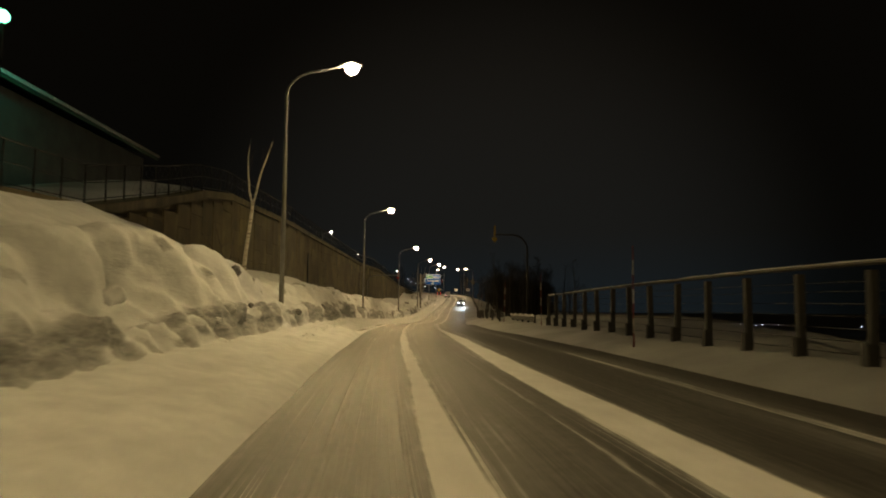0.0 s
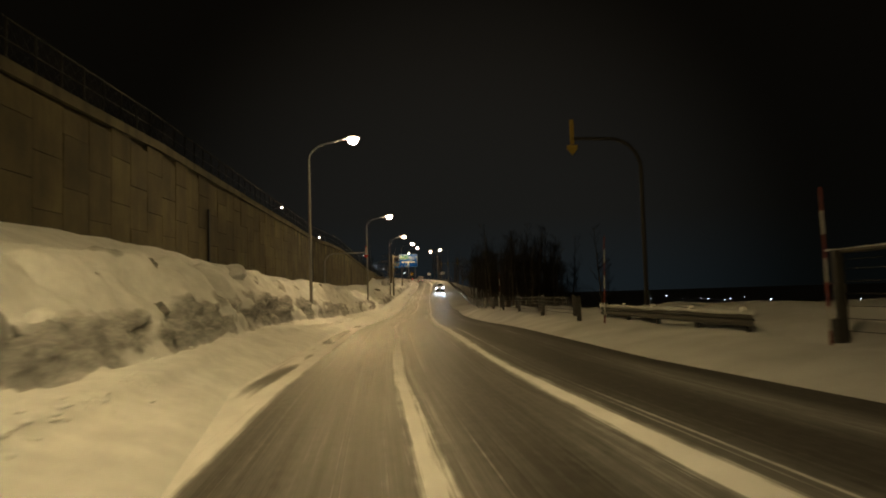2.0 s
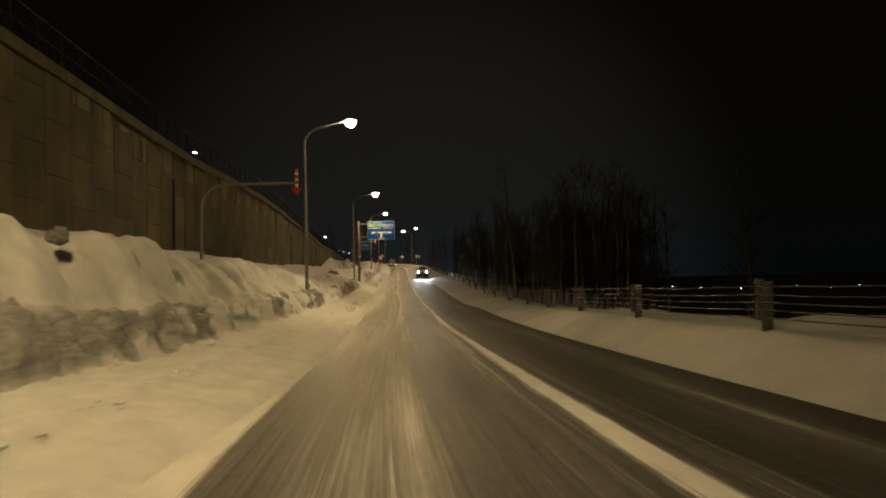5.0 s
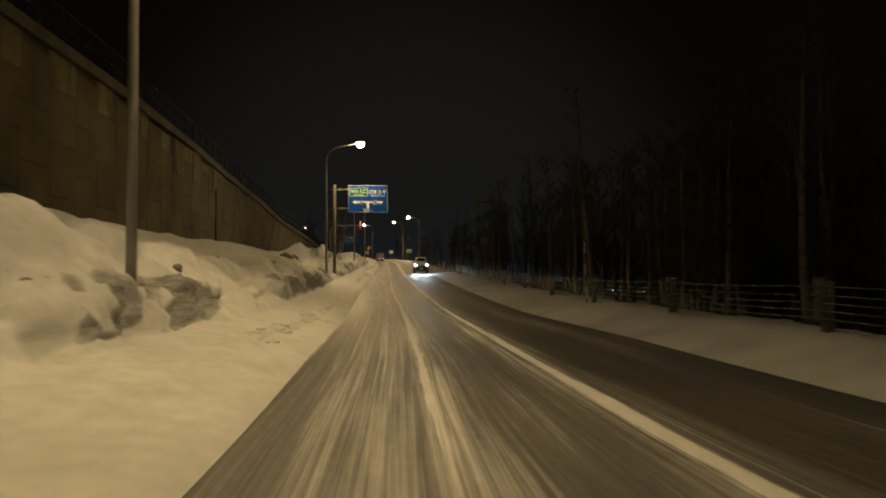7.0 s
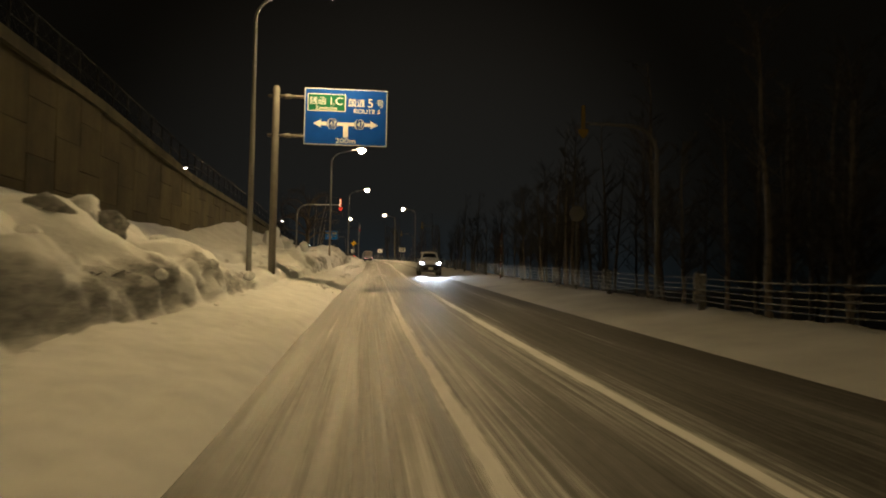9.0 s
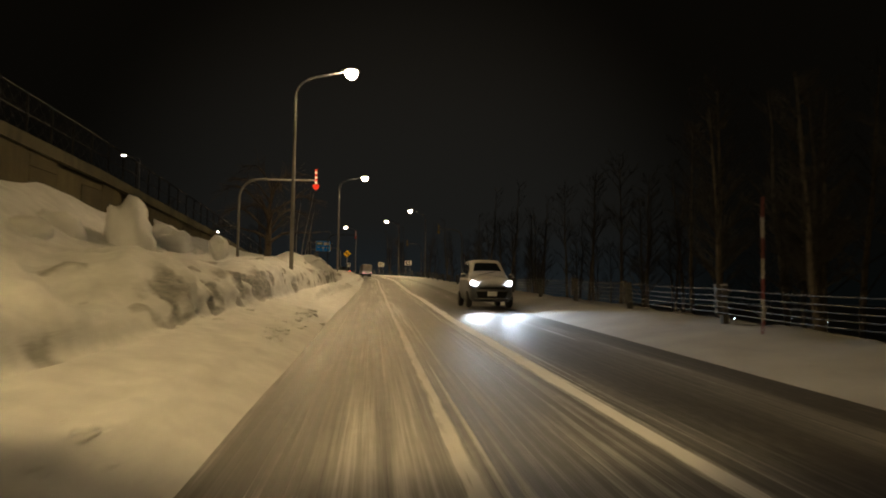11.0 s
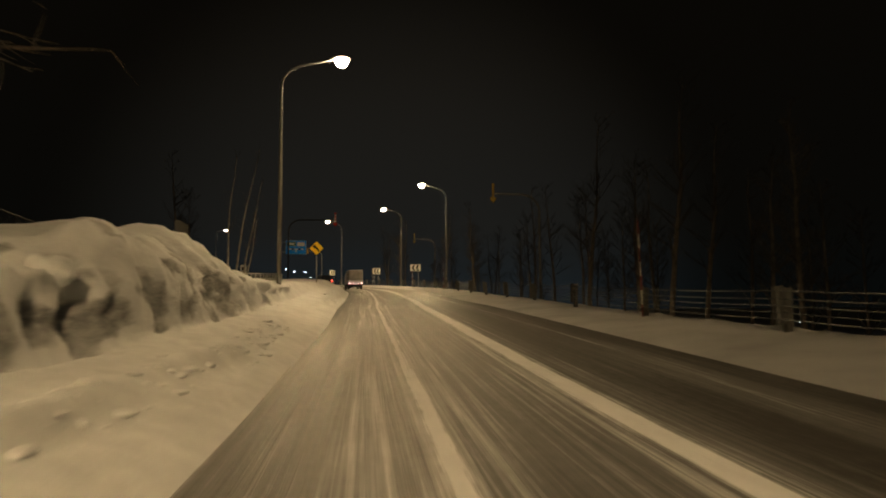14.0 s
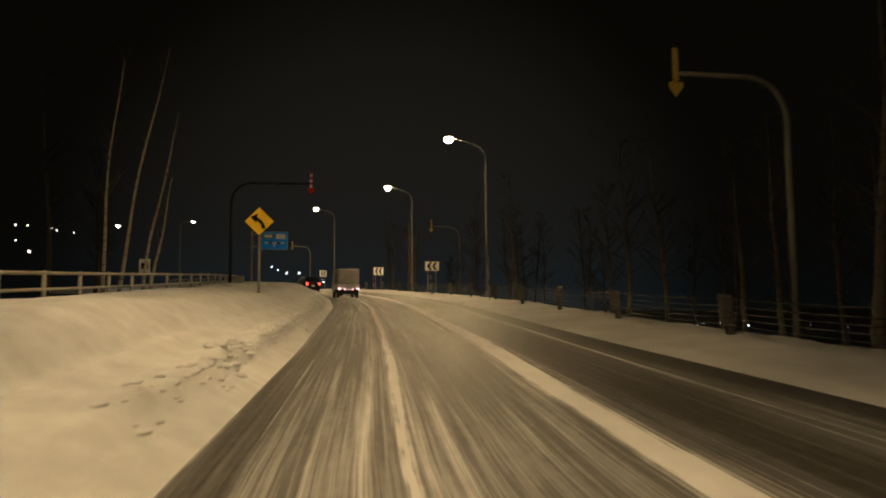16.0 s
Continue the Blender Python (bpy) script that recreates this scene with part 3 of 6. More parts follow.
def bank_profile(st):
    """Outline of the bank across the road at a station: pairs of offset and height, from the lane to behind the crest."""
    f, crest, back, top = float(FOOT(st)), float(CREST(st)), float(BACK(st)), float(FACE(st))
    edge = float(LANE_EDGE(st)) - .06 - float(SNOW_EDGE(st)) - .07 * fbm(st * .12, 2.0, 60.0, 2)
    end = back - (back + .3) * float(np.clip((st - 192) / 8, 0, 1))
    lip = float(np.interp(st, [187, 190, 196, 199], [0, 1, .8, .05])) * min(1.2, max(.15, .6 + 1.3 * fbm(st * .8, 6.0, 41.0, 2)))
    f += min(1, lip) * (.45 * fbm(st * .55, 2.0, 33.0, 2) + .3 * (.5 - noise.voronoi(Vector((st * .8, 1.0, 9.0)))[0][0]))
    slump = float(np.interp(st, [96.5, 98.5, 104.6, 105.8, 198, 201, 335], [0, 1, 1, 0, 0, .85, .85]))
    if slump > 0:
        run, rise, bend = (f + 5.9, crest - .36, .8) if st < 150 else (1.14, top - .23, .9)
        line = lambda l: .36 + rise * ((f + .4 - l) / run) ** bend
        return f, edge, [(edge + .22, -.12), (edge, -.01), (edge - .2, .08), ((f + edge) / 2, .25), (f + .4, .36)] + [
            (l, h + slump * (line(l) - h)) for l, h in ((f, .40), (f - .13, .60 * top + .14), (f - .34, top), (f - .74, top + .13))] + [
            (-5.5, crest), (-6.8, crest * .7 + back * .3 - .25), (-8.75, back), (-9.3, end)]
    return f, edge, [(edge + .22, -.12), (edge, -.01), (edge - .2, .08), ((f + edge) / 2, .25), (f + .4, .36), (f, .40), (f - .13 - .16 * lip, .60 * top + .14 - .05 * lip), (f - .34 + .30 * lip, top), (f - .74, top + .13),
                     (-5.5, crest), (-6.8, crest * .7 + back * .3 - .25), (-8.75, back), (-9.3, end)]


MOUNDS = ((159.6, -5.2, .3, 1.5, 1.1), (165.5, -4.9, .22, 1.8, 1.3), (171.9, -4.7, .55, 1.25, 1.1), (179.4, -3.95, .42, 1.2, .65), (182.6, -4.1, .25, .9, .7))


def mound_rise(st, l):
    """Heaped snow on the bank: station, offset, height, half length, half width."""
    return sum(h * math.exp(-((st - a) / b) ** 2 - ((l - c) / w) ** 2) for a, c, h, b, w in MOUNDS)


def bank_height(st, l):
    _, _, outline = bank_profile(st)
    return float(np.interp(-l, [-p for p, _ in outline], [q for _, q in outline]))


def ridge_rise(st, l, edge):
    """Height that the ploughed crumbs and the packed step add in front of the bank."""
    k = min(1, max(0, (edge - l) / .4))
    off = l - float(RIDGE(st)) - .12 * fbm(st * .5, 5.0, 2.0, 2)
    crumb = .7 + .6 * max(-.7, fbm(st * .35, 9.0, 12.0, 2)) + .9 * (.42 - noise.voronoi(Vector((st * 1.8, l * 2.4, 3.0)))[0][0])
    rise = math.exp(-(off / (.15 if off > 0 else .26)) ** 2) * max(.1, crumb) * .12 * float(RIDGE_H(st))
    return k * (rise + float(STEP(st)) * min(1, max(0, (.08 - off) / .16)))


def build_bank():
    """The bank is lifted out of its outline along the outline's own normal, so that broken snow also bulges out of the cut face."""
    s = np.concatenate([np.arange(-58, -30, 1.0), np.arange(-30, 226, .17), np.arange(226, 335, 1.2)])
    counts = (1, 3, 14, 10, 4, 7, 7, 6, 10, 6, 5, 1)
    rows_l, rows_h, rows_u = [], [], []
    for st in s:
        f, edge, outline = bank_profile(st)
        pts = []
        for (a, b_), (c, d), n in zip(outline, outline[1:], counts):
            pts += [(a + (c - a) * k / n, b_ + (d - b_) * k / n) for k in range(n)]
        pts.append(outline[-1])
        p = np.array(pts)
        u = p[:, 0] - f
        for _ in range(2):
            p[1:-1] = p[1:-1] * .5 + .25 * (p[:-2] + p[2:])
        t = np.gradient(p, axis=0)
        n = np.stack([t[:, 1], -t[:, 0]], -1)
        n /= np.linalg.norm(n, axis=1)[:, None]
        cover = float(COVER(st))
        calm = float(np.interp(st, [188, 192, 196, 200], [1, .9, .8, .3]))
        lump = float(np.interp(st, [139, 141, 146, 149, 157, 164, 180, 187, 192], [.8, 1.2, 1.3, .8, .8, .7, .7, 1.1, .5])) * calm
        grit = np.zeros(len(p))
        for j in range(len(p)):
            l, h = p[j]
            r = u[j]
            if r > .15:
                k = min(1, max(0, (edge - l) / .4))
                d = k * (.035 * fbm(st * .7, l * 1.2, 3.0) + .03 * max(0, fbm(st * 2.4, l * 3.0, 7.0)))
                d += ridge_rise(st, l, edge)
                grit[j] = -.4
            else:
                face = math.exp(-((r + .30) / .36) ** 2)
                rim = math.exp(-((r + 1.5) / 1.3) ** 2)
                broad = 1.0 if st < 126 else .45
                q = broad * fbm(st * .42, 11.0, h * .7, 2) + (1.0 - .5 * broad) * fbm(st * 1.5, 3.0, h * 1.8 + 4, 2)
                cut = min(1, max(0, (q + cover) * 2.6 + .5)) * min(1, face * 1.35)
                dome = noise.voronoi(Vector((st * .56, l * .66, 4.0) if st < 140 else (st * .40, l * .45, 4.0)))[0][0]
                small = noise.voronoi(Vector((st * 1.7, l * 1.7, h * 1.2)))[0][0]
                near = noise.voronoi(Vector((st * 1.9, l * 2.0, h * 2.2)))
                block = fbm(near[1][0].x * 7.1, near[1][0].y * 7.1, near[1][0].z * 7.1, 1)
                d = calm * .12 * fbm(st * .36, l * .5, h * .5, 2)
                d += lump * rim * (.34 - 1.15 * dome * dome + .10 - .26 * small)
                d += calm * face * .055 * fbm(st * 4.2, l * 4.2, h * 4.2 + 9.0, 3)
                d += calm * face * ((.11 - .32 * small) if st < 126 else (.07 - .18 * small))
                d += cut * calm * (-.06 + .14 * block + .07 * fbm(st * 4.5, l * 4.5, h * 4.5, 2))
                spot = max(0, fbm(st * .8, l * 1.1, 21.0, 2) - .44) * rim * (1 if r < -.9 else 0)
                d += calm * spot * .2 * abs(block)
                grit[j] = max(cut, min(.8, spot * 7)) * (1 if r < .05 else .3)
            p[j] += n[j] * d
            p[j, 1] += mound_rise(st, l)
        rows_l.append(p[:, 0])
        rows_h.append(p[:, 1])
        rows_u.append(grit)
    ll, hh, uu = np.array(rows_l), np.array(rows_h), np.array(rows_u)
    ss = np.repeat(s[:, None], ll.shape[1], axis=1)
    ob = strip_mesh("snow_bank", s, ll, hh, BANK, (uu, ss))
    tagged(ob, "ploughed roadside snow bank with a grey gritty cut face", "snow bank", kind="structure")


def build_verge():
    s = np.concatenate([np.arange(-58, -20, 1.5), np.arange(-20, 230, .5), np.arange(230, 335, 1.2)])
    cols = np.array([4.75, 5.0, 5.25, 5.5, 5.75, 6.0, 6.3, 6.6, 6.9, 7.2, 7.5, 7.9, 8.4, 9.0, 10, 11.5, 13.5, 16, 20, 26])
    ll = np.repeat(cols[None, :], len(s), axis=0)
    ss = np.repeat(s[:, None], len(cols), axis=1)
    hh = np.zeros_like(ll)
    for i, st in enumerate(s):
        far = np.interp(st, [60, 95], [1, 0])
        kerb, post, high = float(KERB(st)), float(VERGE_L(st)), float(VERGE_H(st))
        ll[i] = cols + np.interp(cols, [4.75, 7, 10, 26], [kerb - 5.25, post - 7.2, post - 7.2, 0])
        a = [(kerb - .5, -.08), (kerb - .05, .03), (kerb * .5 + post * .5, .62 * high), (post, high), (post + .6, high + .03)]
        heap = float(np.interp(st, [6, 24, 34, 46, 54], [0, .35, 1, .95, .4]))
        open_ = [(l, b + (a_ - b) * heap) for l, a_, b in ((8.4, high + .22, high + .02), (10, .72, .25), (13.5, .72, .05), (16, .45, -.4), (20, -.2, -1.5), (26, -1.6, -3.6))]
        drop = [(8.4, high - .1), (10, -.5), (13.5, -1.6), (16, -2.2), (20, -3.0), (26, -4.0)]
        xs = [p for p, _ in a] + [p + max(0, post - 7.2) for p, _ in drop]
        ys = [q for _, q in a] + [o[1] * far + d[1] * (1 - far) for o, d in zip(open_, drop)]
        for j, l in enumerate(ll[i]):
            k = min(1, max(0, (l - kerb) / 1.0))
            hh[i, j] = np.interp(l, xs, ys) + k * (.07 * fbm(st * .45, l * .6, 31.0, 3) + .03 * fbm(st * 1.9, l * 2.1, 37.0, 2))
            hh[i, j] += far * min(1, max(0, (l - post - .5) / 1.2)) * (.26 * fbm(st * .28, l * .4, 14.0, 3) + .10 * fbm(st * 1.1, l * 1.2, 16.0, 2))
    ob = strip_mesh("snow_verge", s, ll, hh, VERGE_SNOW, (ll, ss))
    tagged(ob, "snow-covered verge under the roadside posts", "snow", kind="structure")


def build_ground():
    """One sheet out to the horizon, low beyond the verge and high behind the wall."""
    xs = np.concatenate([[-4200, -2600, -1500, -900, -600, -400, -280, -200, -150], np.arange(-115, 125, 3.0), [140, 170, 220, 300, 420, 600, 900, 1500, 2600, 4200]])
    ys = np.concatenate([[-4200, -2000, -900, -400, -200, -120], np.arange(-80, 352, 3.0), [370, 400, 450, 520, 620, 800, 1100, 1700, 2600, 4200]])
    gx, gy = np.meshgrid(xs, ys, indexing="ij")
    step = LINE[::6]
    run = RUN[::6]
    d2 = (gx[..., None] - step[:, 0]) ** 2 + (gy[..., None] - step[:, 1]) ** 2
    near = d2.argmin(-1)
    dist = np.sqrt(d2.min(-1))
    s = run[near]
    tx, ty = heading(s)
    side = np.where((gx - step[near, 0]) * ty - (gy - step[near, 1]) * tx > 0, 1.0, -1.0)
    l = side * dist
    zr = step[near, 2]
    right = np.interp(l, [0, 8, 14, 22, 40, 90, 300, 4000], [-.9, -1.4, -3.2, -4.6, -9, -22, -46, -72])
    openf = np.interp(s, [60, 95], [1, 0]) * (l > 0)
    right = right + openf * np.interp(l, [6, 12, 25, 60], [0, 1.0, 1.5, 0])
    top = WALLTOP(s) - zr
    has = np.interp(s, [2, 10, 186, 196], [.8, 1, 1, 0])
    walled = np.interp(-l, [0, 9, 12.5, 30, 80, 300, 1500, 4000], [0, 0, 1, 1.15, 1.9, 5, 16, 24]) * top * has
    bare = np.interp(-l, [0, 9, 16, 40, 120, 400, 1200, 4000], [0, -.2, -1.2, .5, 6, 32, 120, 150]) * (1 - has)
    left = -.9 + walled + bare
    z = zr + np.where(l > 0, right, left)
    ni, nj = gx.shape
    idx = np.arange(ni * nj).reshape(ni, nj)
    quads = np.stack([idx[:-1, :-1], idx[1:, :-1], idx[1:, 1:], idx[:-1, 1:]], axis=-1).reshape(-1, 4)
    me = D.meshes.new("ground")
    me.from_pydata(np.stack([gx, gy, z], -1).reshape(-1, 3).tolist(), [], quads.tolist())
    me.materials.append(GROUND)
    me.polygons.foreach_set("use_smooth", [True] * len(me.polygons))
    tagged(new("ground", me), "snowy land falling away from the road embankment", "ground", kind="structure")


def build_plateau():
    """Snow lying behind the fence at the low start of the wall."""
    s = np.arange(-20, 40, 1.0)
    cols = np.array([-8.95, -9.3, -10.0, -11.0, -12.5, -14.5, -17.0])
    ll = np.repeat(cols[None, :], len(s), axis=0)
    ss = np.repeat(s[:, None], len(cols), axis=1)
    zr = np.interp(ss, RUN, LINE[:, 2])
    top = np.array([[float(WALLTOP(st))] for st in s]) - zr
    hh = top + np.interp(-ll, [8.9, 9.3, 10.2, 12, 17], [-.1, .10, .42, .55, .2]) + np.array([[.07 * fbm(a * .5, c * .6, 8.0, 3) for c in cols] for a in s])
    ob = strip_mesh("snow_ledge", s, ll, hh, VERGE, (ll, ss))
    tagged(ob, "snow lying level behind the fence above the bank", "snow", kind="structure")


WALL_L = -8.6


def build_wall():
    """Retaining wall of staggered precast panels under a coping."""
    s = np.arange(11.0, 196.0, 1.0)
    bm = bmesh.new()
    cols = []
    for st in s:
        top = float(WALLTOP(st))
        row = []
        for l, z in ((WALL_L - .06, None), (WALL_L - .06, top), (WALL_L - .5, top), (WALL_L - .5, None)):
            x, y, zr = place(st, l)
            row.append(bm.verts.new((x, y, zr - .6 if z is None else z)))
        cols.append(row)
    for a, b in zip(cols, cols[1:]):
        for k in range(3):
            bm.faces.new((a[k], b[k], b[k + 1], a[k + 1]))
    bm.faces.new(cols[0])
    bm.faces.new(cols[-1][::-1])
    bmesh.ops.recalc_face_normals(bm, faces=bm.faces)
    wall = new("wall_west", mesh_of("wall_west", bm, PANEL))
    tagged(wall, "tall stained concrete retaining wall behind the snow bank", "wall", kind="structure")
    # coping
    bm = bmesh.new()
    rows = []
    for st in s:
        top = float(WALLTOP(st))
        row = []
        for l, z in ((WALL_L + .14, -.20), (WALL_L + .14, .12), (WALL_L - .55, .15), (WALL_L - .55, -.02), (WALL_L - .02, -.02), (WALL_L - .02, -.20)):
            x, y, _ = place(st, l)
            row.append(bm.verts.new((x, y, top + z)))
        rows.append(row)
    for a, b in zip(rows, rows[1:]):
        for k in range(6):
            bm.faces.new((a[k], b[k], b[(k + 1) % 6], a[(k + 1) % 6]))
    bm.faces.new(rows[0])
    bm.faces.new(rows[-1][::-1])
    bmesh.ops.recalc_face_normals(bm, faces=bm.faces)
    part("coping", bm, COPING, wall, "pale concrete coping along the wall top")
    # drain channels between the lengths of the wall
    for st in (55.9, 87.1, 118.0, 149.0):
        z0, z1 = float(place(st, 0)[2]) + float(BACK(st)) - .8, float(WALLTOP(st)) - (1.3 if st > 60 else 1.6)
        pipe = part("drain_channel", a_box(-.10, .10, -.10, .06, 0, z1 - z0, bevel=.015), DARKSTEEL, wall, "dark upright drain channel")
        pipe.matrix_basis = Matrix.Translation((0, 0, z0 - float(place(st, 0)[2]))) @ frame_at(st, WALL_L + .07) @ pose(0, 0, 0, 0, 0, -90)
    return wall


def build_panels(wall):
    """Panels proud of the wall, in staggered columns; alike ones share a mesh."""
    wide, tall = 1.48, 1.45
    meshes = {}

    def panel_mesh(height, top):
        key = round(height * 4) / 4
        if (key, top) not in meshes:
            bm = a_box(.003, wide - .003, -.03, .03, .06, key - .004)
            front = [ed for ed in bm.edges if all(v.co.y < 0 for v in ed.verts)]
            bmesh.ops.bevel(bm, geom=front, offset=.010, segments=1, affect="EDGES")
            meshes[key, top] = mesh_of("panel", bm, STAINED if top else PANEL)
        return meshes[key, top]

    rng = random.Random(5)
    for i in range(int((192 - 19) / wide)):
        st = 19.0 + i * wide
        x, y, zr = (float(v) for v in place(st, WALL_L))
        top = float(min(WALLTOP(st), WALLTOP(st + wide))) - .24
        low = zr + float(BACK(st)) - 1.3
        z = math.floor((low - 1.32) / tall) * tall + 1.32 + (.72 if i % 2 else 0) - tall
        tx, ty = heading(st + wide / 2)
        turn = Matrix.Rotation(math.atan2(-tx, ty) + math.pi / 2, 4, "Z")
        while z < top - .3:
            if z + tall > low:
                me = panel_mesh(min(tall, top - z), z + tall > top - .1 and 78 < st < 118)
                ob = new("panel", me)
                ob.parent = wall
                x1, y1, _ = (float(v) for v in place(st, WALL_L + .035 + rng.uniform(-.012, .012)))
                ob.matrix_basis = Matrix.Translation((x1, y1, z)) @ turn
            z += tall


def build_wall_fence(wall):
    """Chain-link fence on top of the wall."""
    fence = thing("mesh_fence", Matrix.Identity(4), "dark wire mesh fence standing on the retaining wall", "fence")
    stations = np.arange(10.6, 190, 1.3)
    post = mesh_of("fence_post", a_tube([(0, 0, -.03), (0, 0, 1.17)], .03, 6), DARKSTEEL)
    for st in stations:
        x, y, _ = place(st, WALL_L - .2)
        ob = new("post", post)
        ob.parent = fence
        ob.location = (x, y, float(WALLTOP(st)) + .14)

    def along(h, r, name):
        part(name, a_tube([(*[float(v) for v in place(st, WALL_L - .2)[:2]], float(WALLTOP(st)) + .14 + h) for st in stations], r, 5), DARKSTEEL, fence)

    along(1.14, .024, "top_rail")
    along(.62, .014, "middle_rail")
    along(.12, .016, "bottom_rail")
    bm = bmesh.new()
    for st in np.arange(24, 188, .5):
        for up in (1, -1):
            p = [float(v) for v in place(st, WALL_L - .2)]
            q = [float(v) for v in place(st + 1.2, WALL_L - .2)]
            za, zb = float(WALLTOP(st)) + .25, float(WALLTOP(st + 1.2)) + .25
            a = Vector((p[0], p[1], za + (0 if up > 0 else 1.0)))
            b = Vector((q[0], q[1], zb + (1.0 if up > 0 else 0)))
            tube(bm, [a, b], .0035, 3, False)
    tagged(part("mesh", bm, DARKSTEEL, fence), kind="stuff")


# ---- street furniture ----
def arm_points(rise, reach, bend=1.1, top=.55):
    pts = [(0, 0, -1.0), (0, 0, rise * .5), (0, 0, rise)]
    for k in range(1, 8):
        a = math.pi / 2 * k / 7 * .93
        pts.append((bend * (1 - math.cos(a)), 0, rise + top * math.sin(a)))
    pts.append((reach, 0, rise + top + .22))
    return pts


def street_lamp(m, label, aim=-4.0, colour=LAMP_COLOUR, glass=GLASS_ON):
    lamp = thing("street_lamp", m, label, "street lamp", "street lamps along the road")
    pts = arm_points(8.85, 2.08, 1.25, .95)
    part("pole", a_tube(pts, [.095, .08, .056] + [.042] * 7 + [.03], 12), STEEL, lamp, smooth=True)
    part("base_collar", a_tube([(0, 0, -.9), (0, 0, .45), (0, 0, .5)], [.125, .125, .09], 12), STEEL, lamp)
    head = bmesh.new()
    bmesh.ops.create_icosphere(head, subdivisions=3, radius=1.0)
    for v in head.verts:
        x, y, z = v.co
        v.co = (x * .44 + 2.34, y * .22, max(z, -.15) * .13 + 10.06)
    body = part("luminaire", head, HOUSING, lamp, "grey cobra-head lamp housing", True)
    bowl = bmesh.new()
    bmesh.ops.create_icosphere(bowl, subdivisions=3, radius=1.0)
    for v in bowl.verts:
        x, y, z = v.co
        v.co = (x * .28 + 2.38, y * .25, min(z, .1) * .32 + 10.03)
    part("bowl", bowl, glass, body, "glowing glass bowl", True)
    # the refractor throws light both ways along the road
    for tilt, share in ((-57, .43), (0, .14), (57, .43)):
        data = D.lights.new("sodium_bulb", "AREA")
        data.shape, data.size, data.energy, data.color, data.spread = "DISK", .45, LAMP_WATTS * share, colour, radians(92)
        bulb = new("bulb", data)
        bulb.parent = lamp
        bulb.matrix_basis = pose(2.35, 0, 9.72) @ pose(0, 0, 0, 0, aim, 0) @ pose(0, 0, 0, tilt, 0, 0)
    return lamp


def build_lamps():
    # lamp at -5.6 is unseen, added one spacing back to light the near bank
    lamp = street_lamp(frame_at(-5.6, -4.0, 0), "tall galvanised street lamp with a curved arm, lit", colour=LAMP_COLOUR_OLD)
    copy_thing(lamp, frame_at(25.9, -4.05, 0))
    lamp = street_lamp(frame_at(60.3, -4.48, 0), "tall galvanised street lamp with a curved arm, lit")
    for s, l in ((93.65, -4.02), (129.8, -3.85)):
        copy_thing(lamp, frame_at(s, l, 0))
    lamp = street_lamp(frame_at(162.4, -3.56, 0), "tall galvanised street lamp with a curved arm, lit", -5.0, LAMP_COLOUR_PALE)
    copy_thing(lamp, frame_at(196.6, -3.54, 0))
    lamp = street_lamp(frame_at(232.5, 8.45, 0, 180), "tall galvanised street lamp on the outer side of the bend, lit", -6.0, LAMP_COLOUR_PALE)
    for s, l in ((254.2, 8.45), (274.5, 6.5)):
        copy_thing(lamp, frame_at(s, l, 0, 180))


def arrow_marker(m, reach, facing, label, dull=False):
    """A bent pole with a hanging arrow that marks the edge of the road under snow."""
    mark = thing("edge_marker", m, label, "road marker", "hanging arrow markers")
    pts = [(0, 0, -.8), (0, 0, 3.0), (0, 0, 4.85)]
    for k in range(1, 8):
        a = math.pi / 2 * k / 7
        pts.append((.95 * (1 - math.cos(a)), 0, 4.85 + .95 * math.sin(a)))
    pts.append((reach - .05, 0, 5.82))
    part("pole", a_tube(pts, [.07, .065, .06] + [.055] * 7 + [.045], 10), STEEL if facing == "red" and not dull else DARKSTEEL if dull else POLEGREY, mark, smooth=True)
    n = 6
    for k in range(n):
        z0 = 6.40 - k * .125
        paint = (RED if k % 2 == 0 else WHITE) if facing == "red" else DULLYELLOW
        part("band", a_slab(rect(reach - .06, reach + .06, z0 - .125, z0), -.02, .02), paint, mark)
    tip = [(reach - .16, 5.62), (reach - .16, 5.50), (reach, 5.30), (reach + .16, 5.50), (reach + .16, 5.62)]
    part("arrowhead", a_slab(tip, -.02, .02), RED if facing == "red" else DULLYELLOW, mark)
    return mark


def build_markers():
    arrow_marker(frame_at(44.1, 7.75, 0) @ Matrix.Diagonal((-1, 1, 1, 1)), 2.1, "yellow", "bent dark pole with a small yellow hanging arrow, seen from behind", True)
    arrow_marker(frame_at(129.2, 9.3, 0) @ Matrix.Diagonal((-1, 1, 1, 1)), 2.5, "yellow", "bent grey pole with a small yellow hanging arrow, seen from behind")
    arrow_marker(frame_at(205.8, 9.45, 0) @ Matrix.Diagonal((-1, 1, 1, 1)), 2.6, "yellow", "bent grey pole with a small yellow hanging arrow, seen from behind")
    arrow_marker(frame_at(247.8, 10.9, 0) @ Matrix.Diagonal((-1, 1, 1, 1)), 2.5, "yellow", "bent grey pole with a small yellow hanging arrow, seen from behind")
    arrow_marker(frame_at(282.0, 6.2, 0) @ Matrix.Diagonal((-1, 1, 1, 1)), 2.5, "yellow", "bent grey pole with a small yellow hanging arrow round the bend")
    arrow_marker(frame_at(87.0, -7.4, .05), 3.88, "red", "bent grey pole with a red and white hanging arrow")
    arrow_marker(frame_at(167.0, -6.75, 0), 3.72, "red", "bent grey pole with a red and white hanging arrow")
    arrow_marker(frame_at(224.7, -5.9, 0), 3.7, "red", "bent grey pole with a red and white hanging arrow", True)


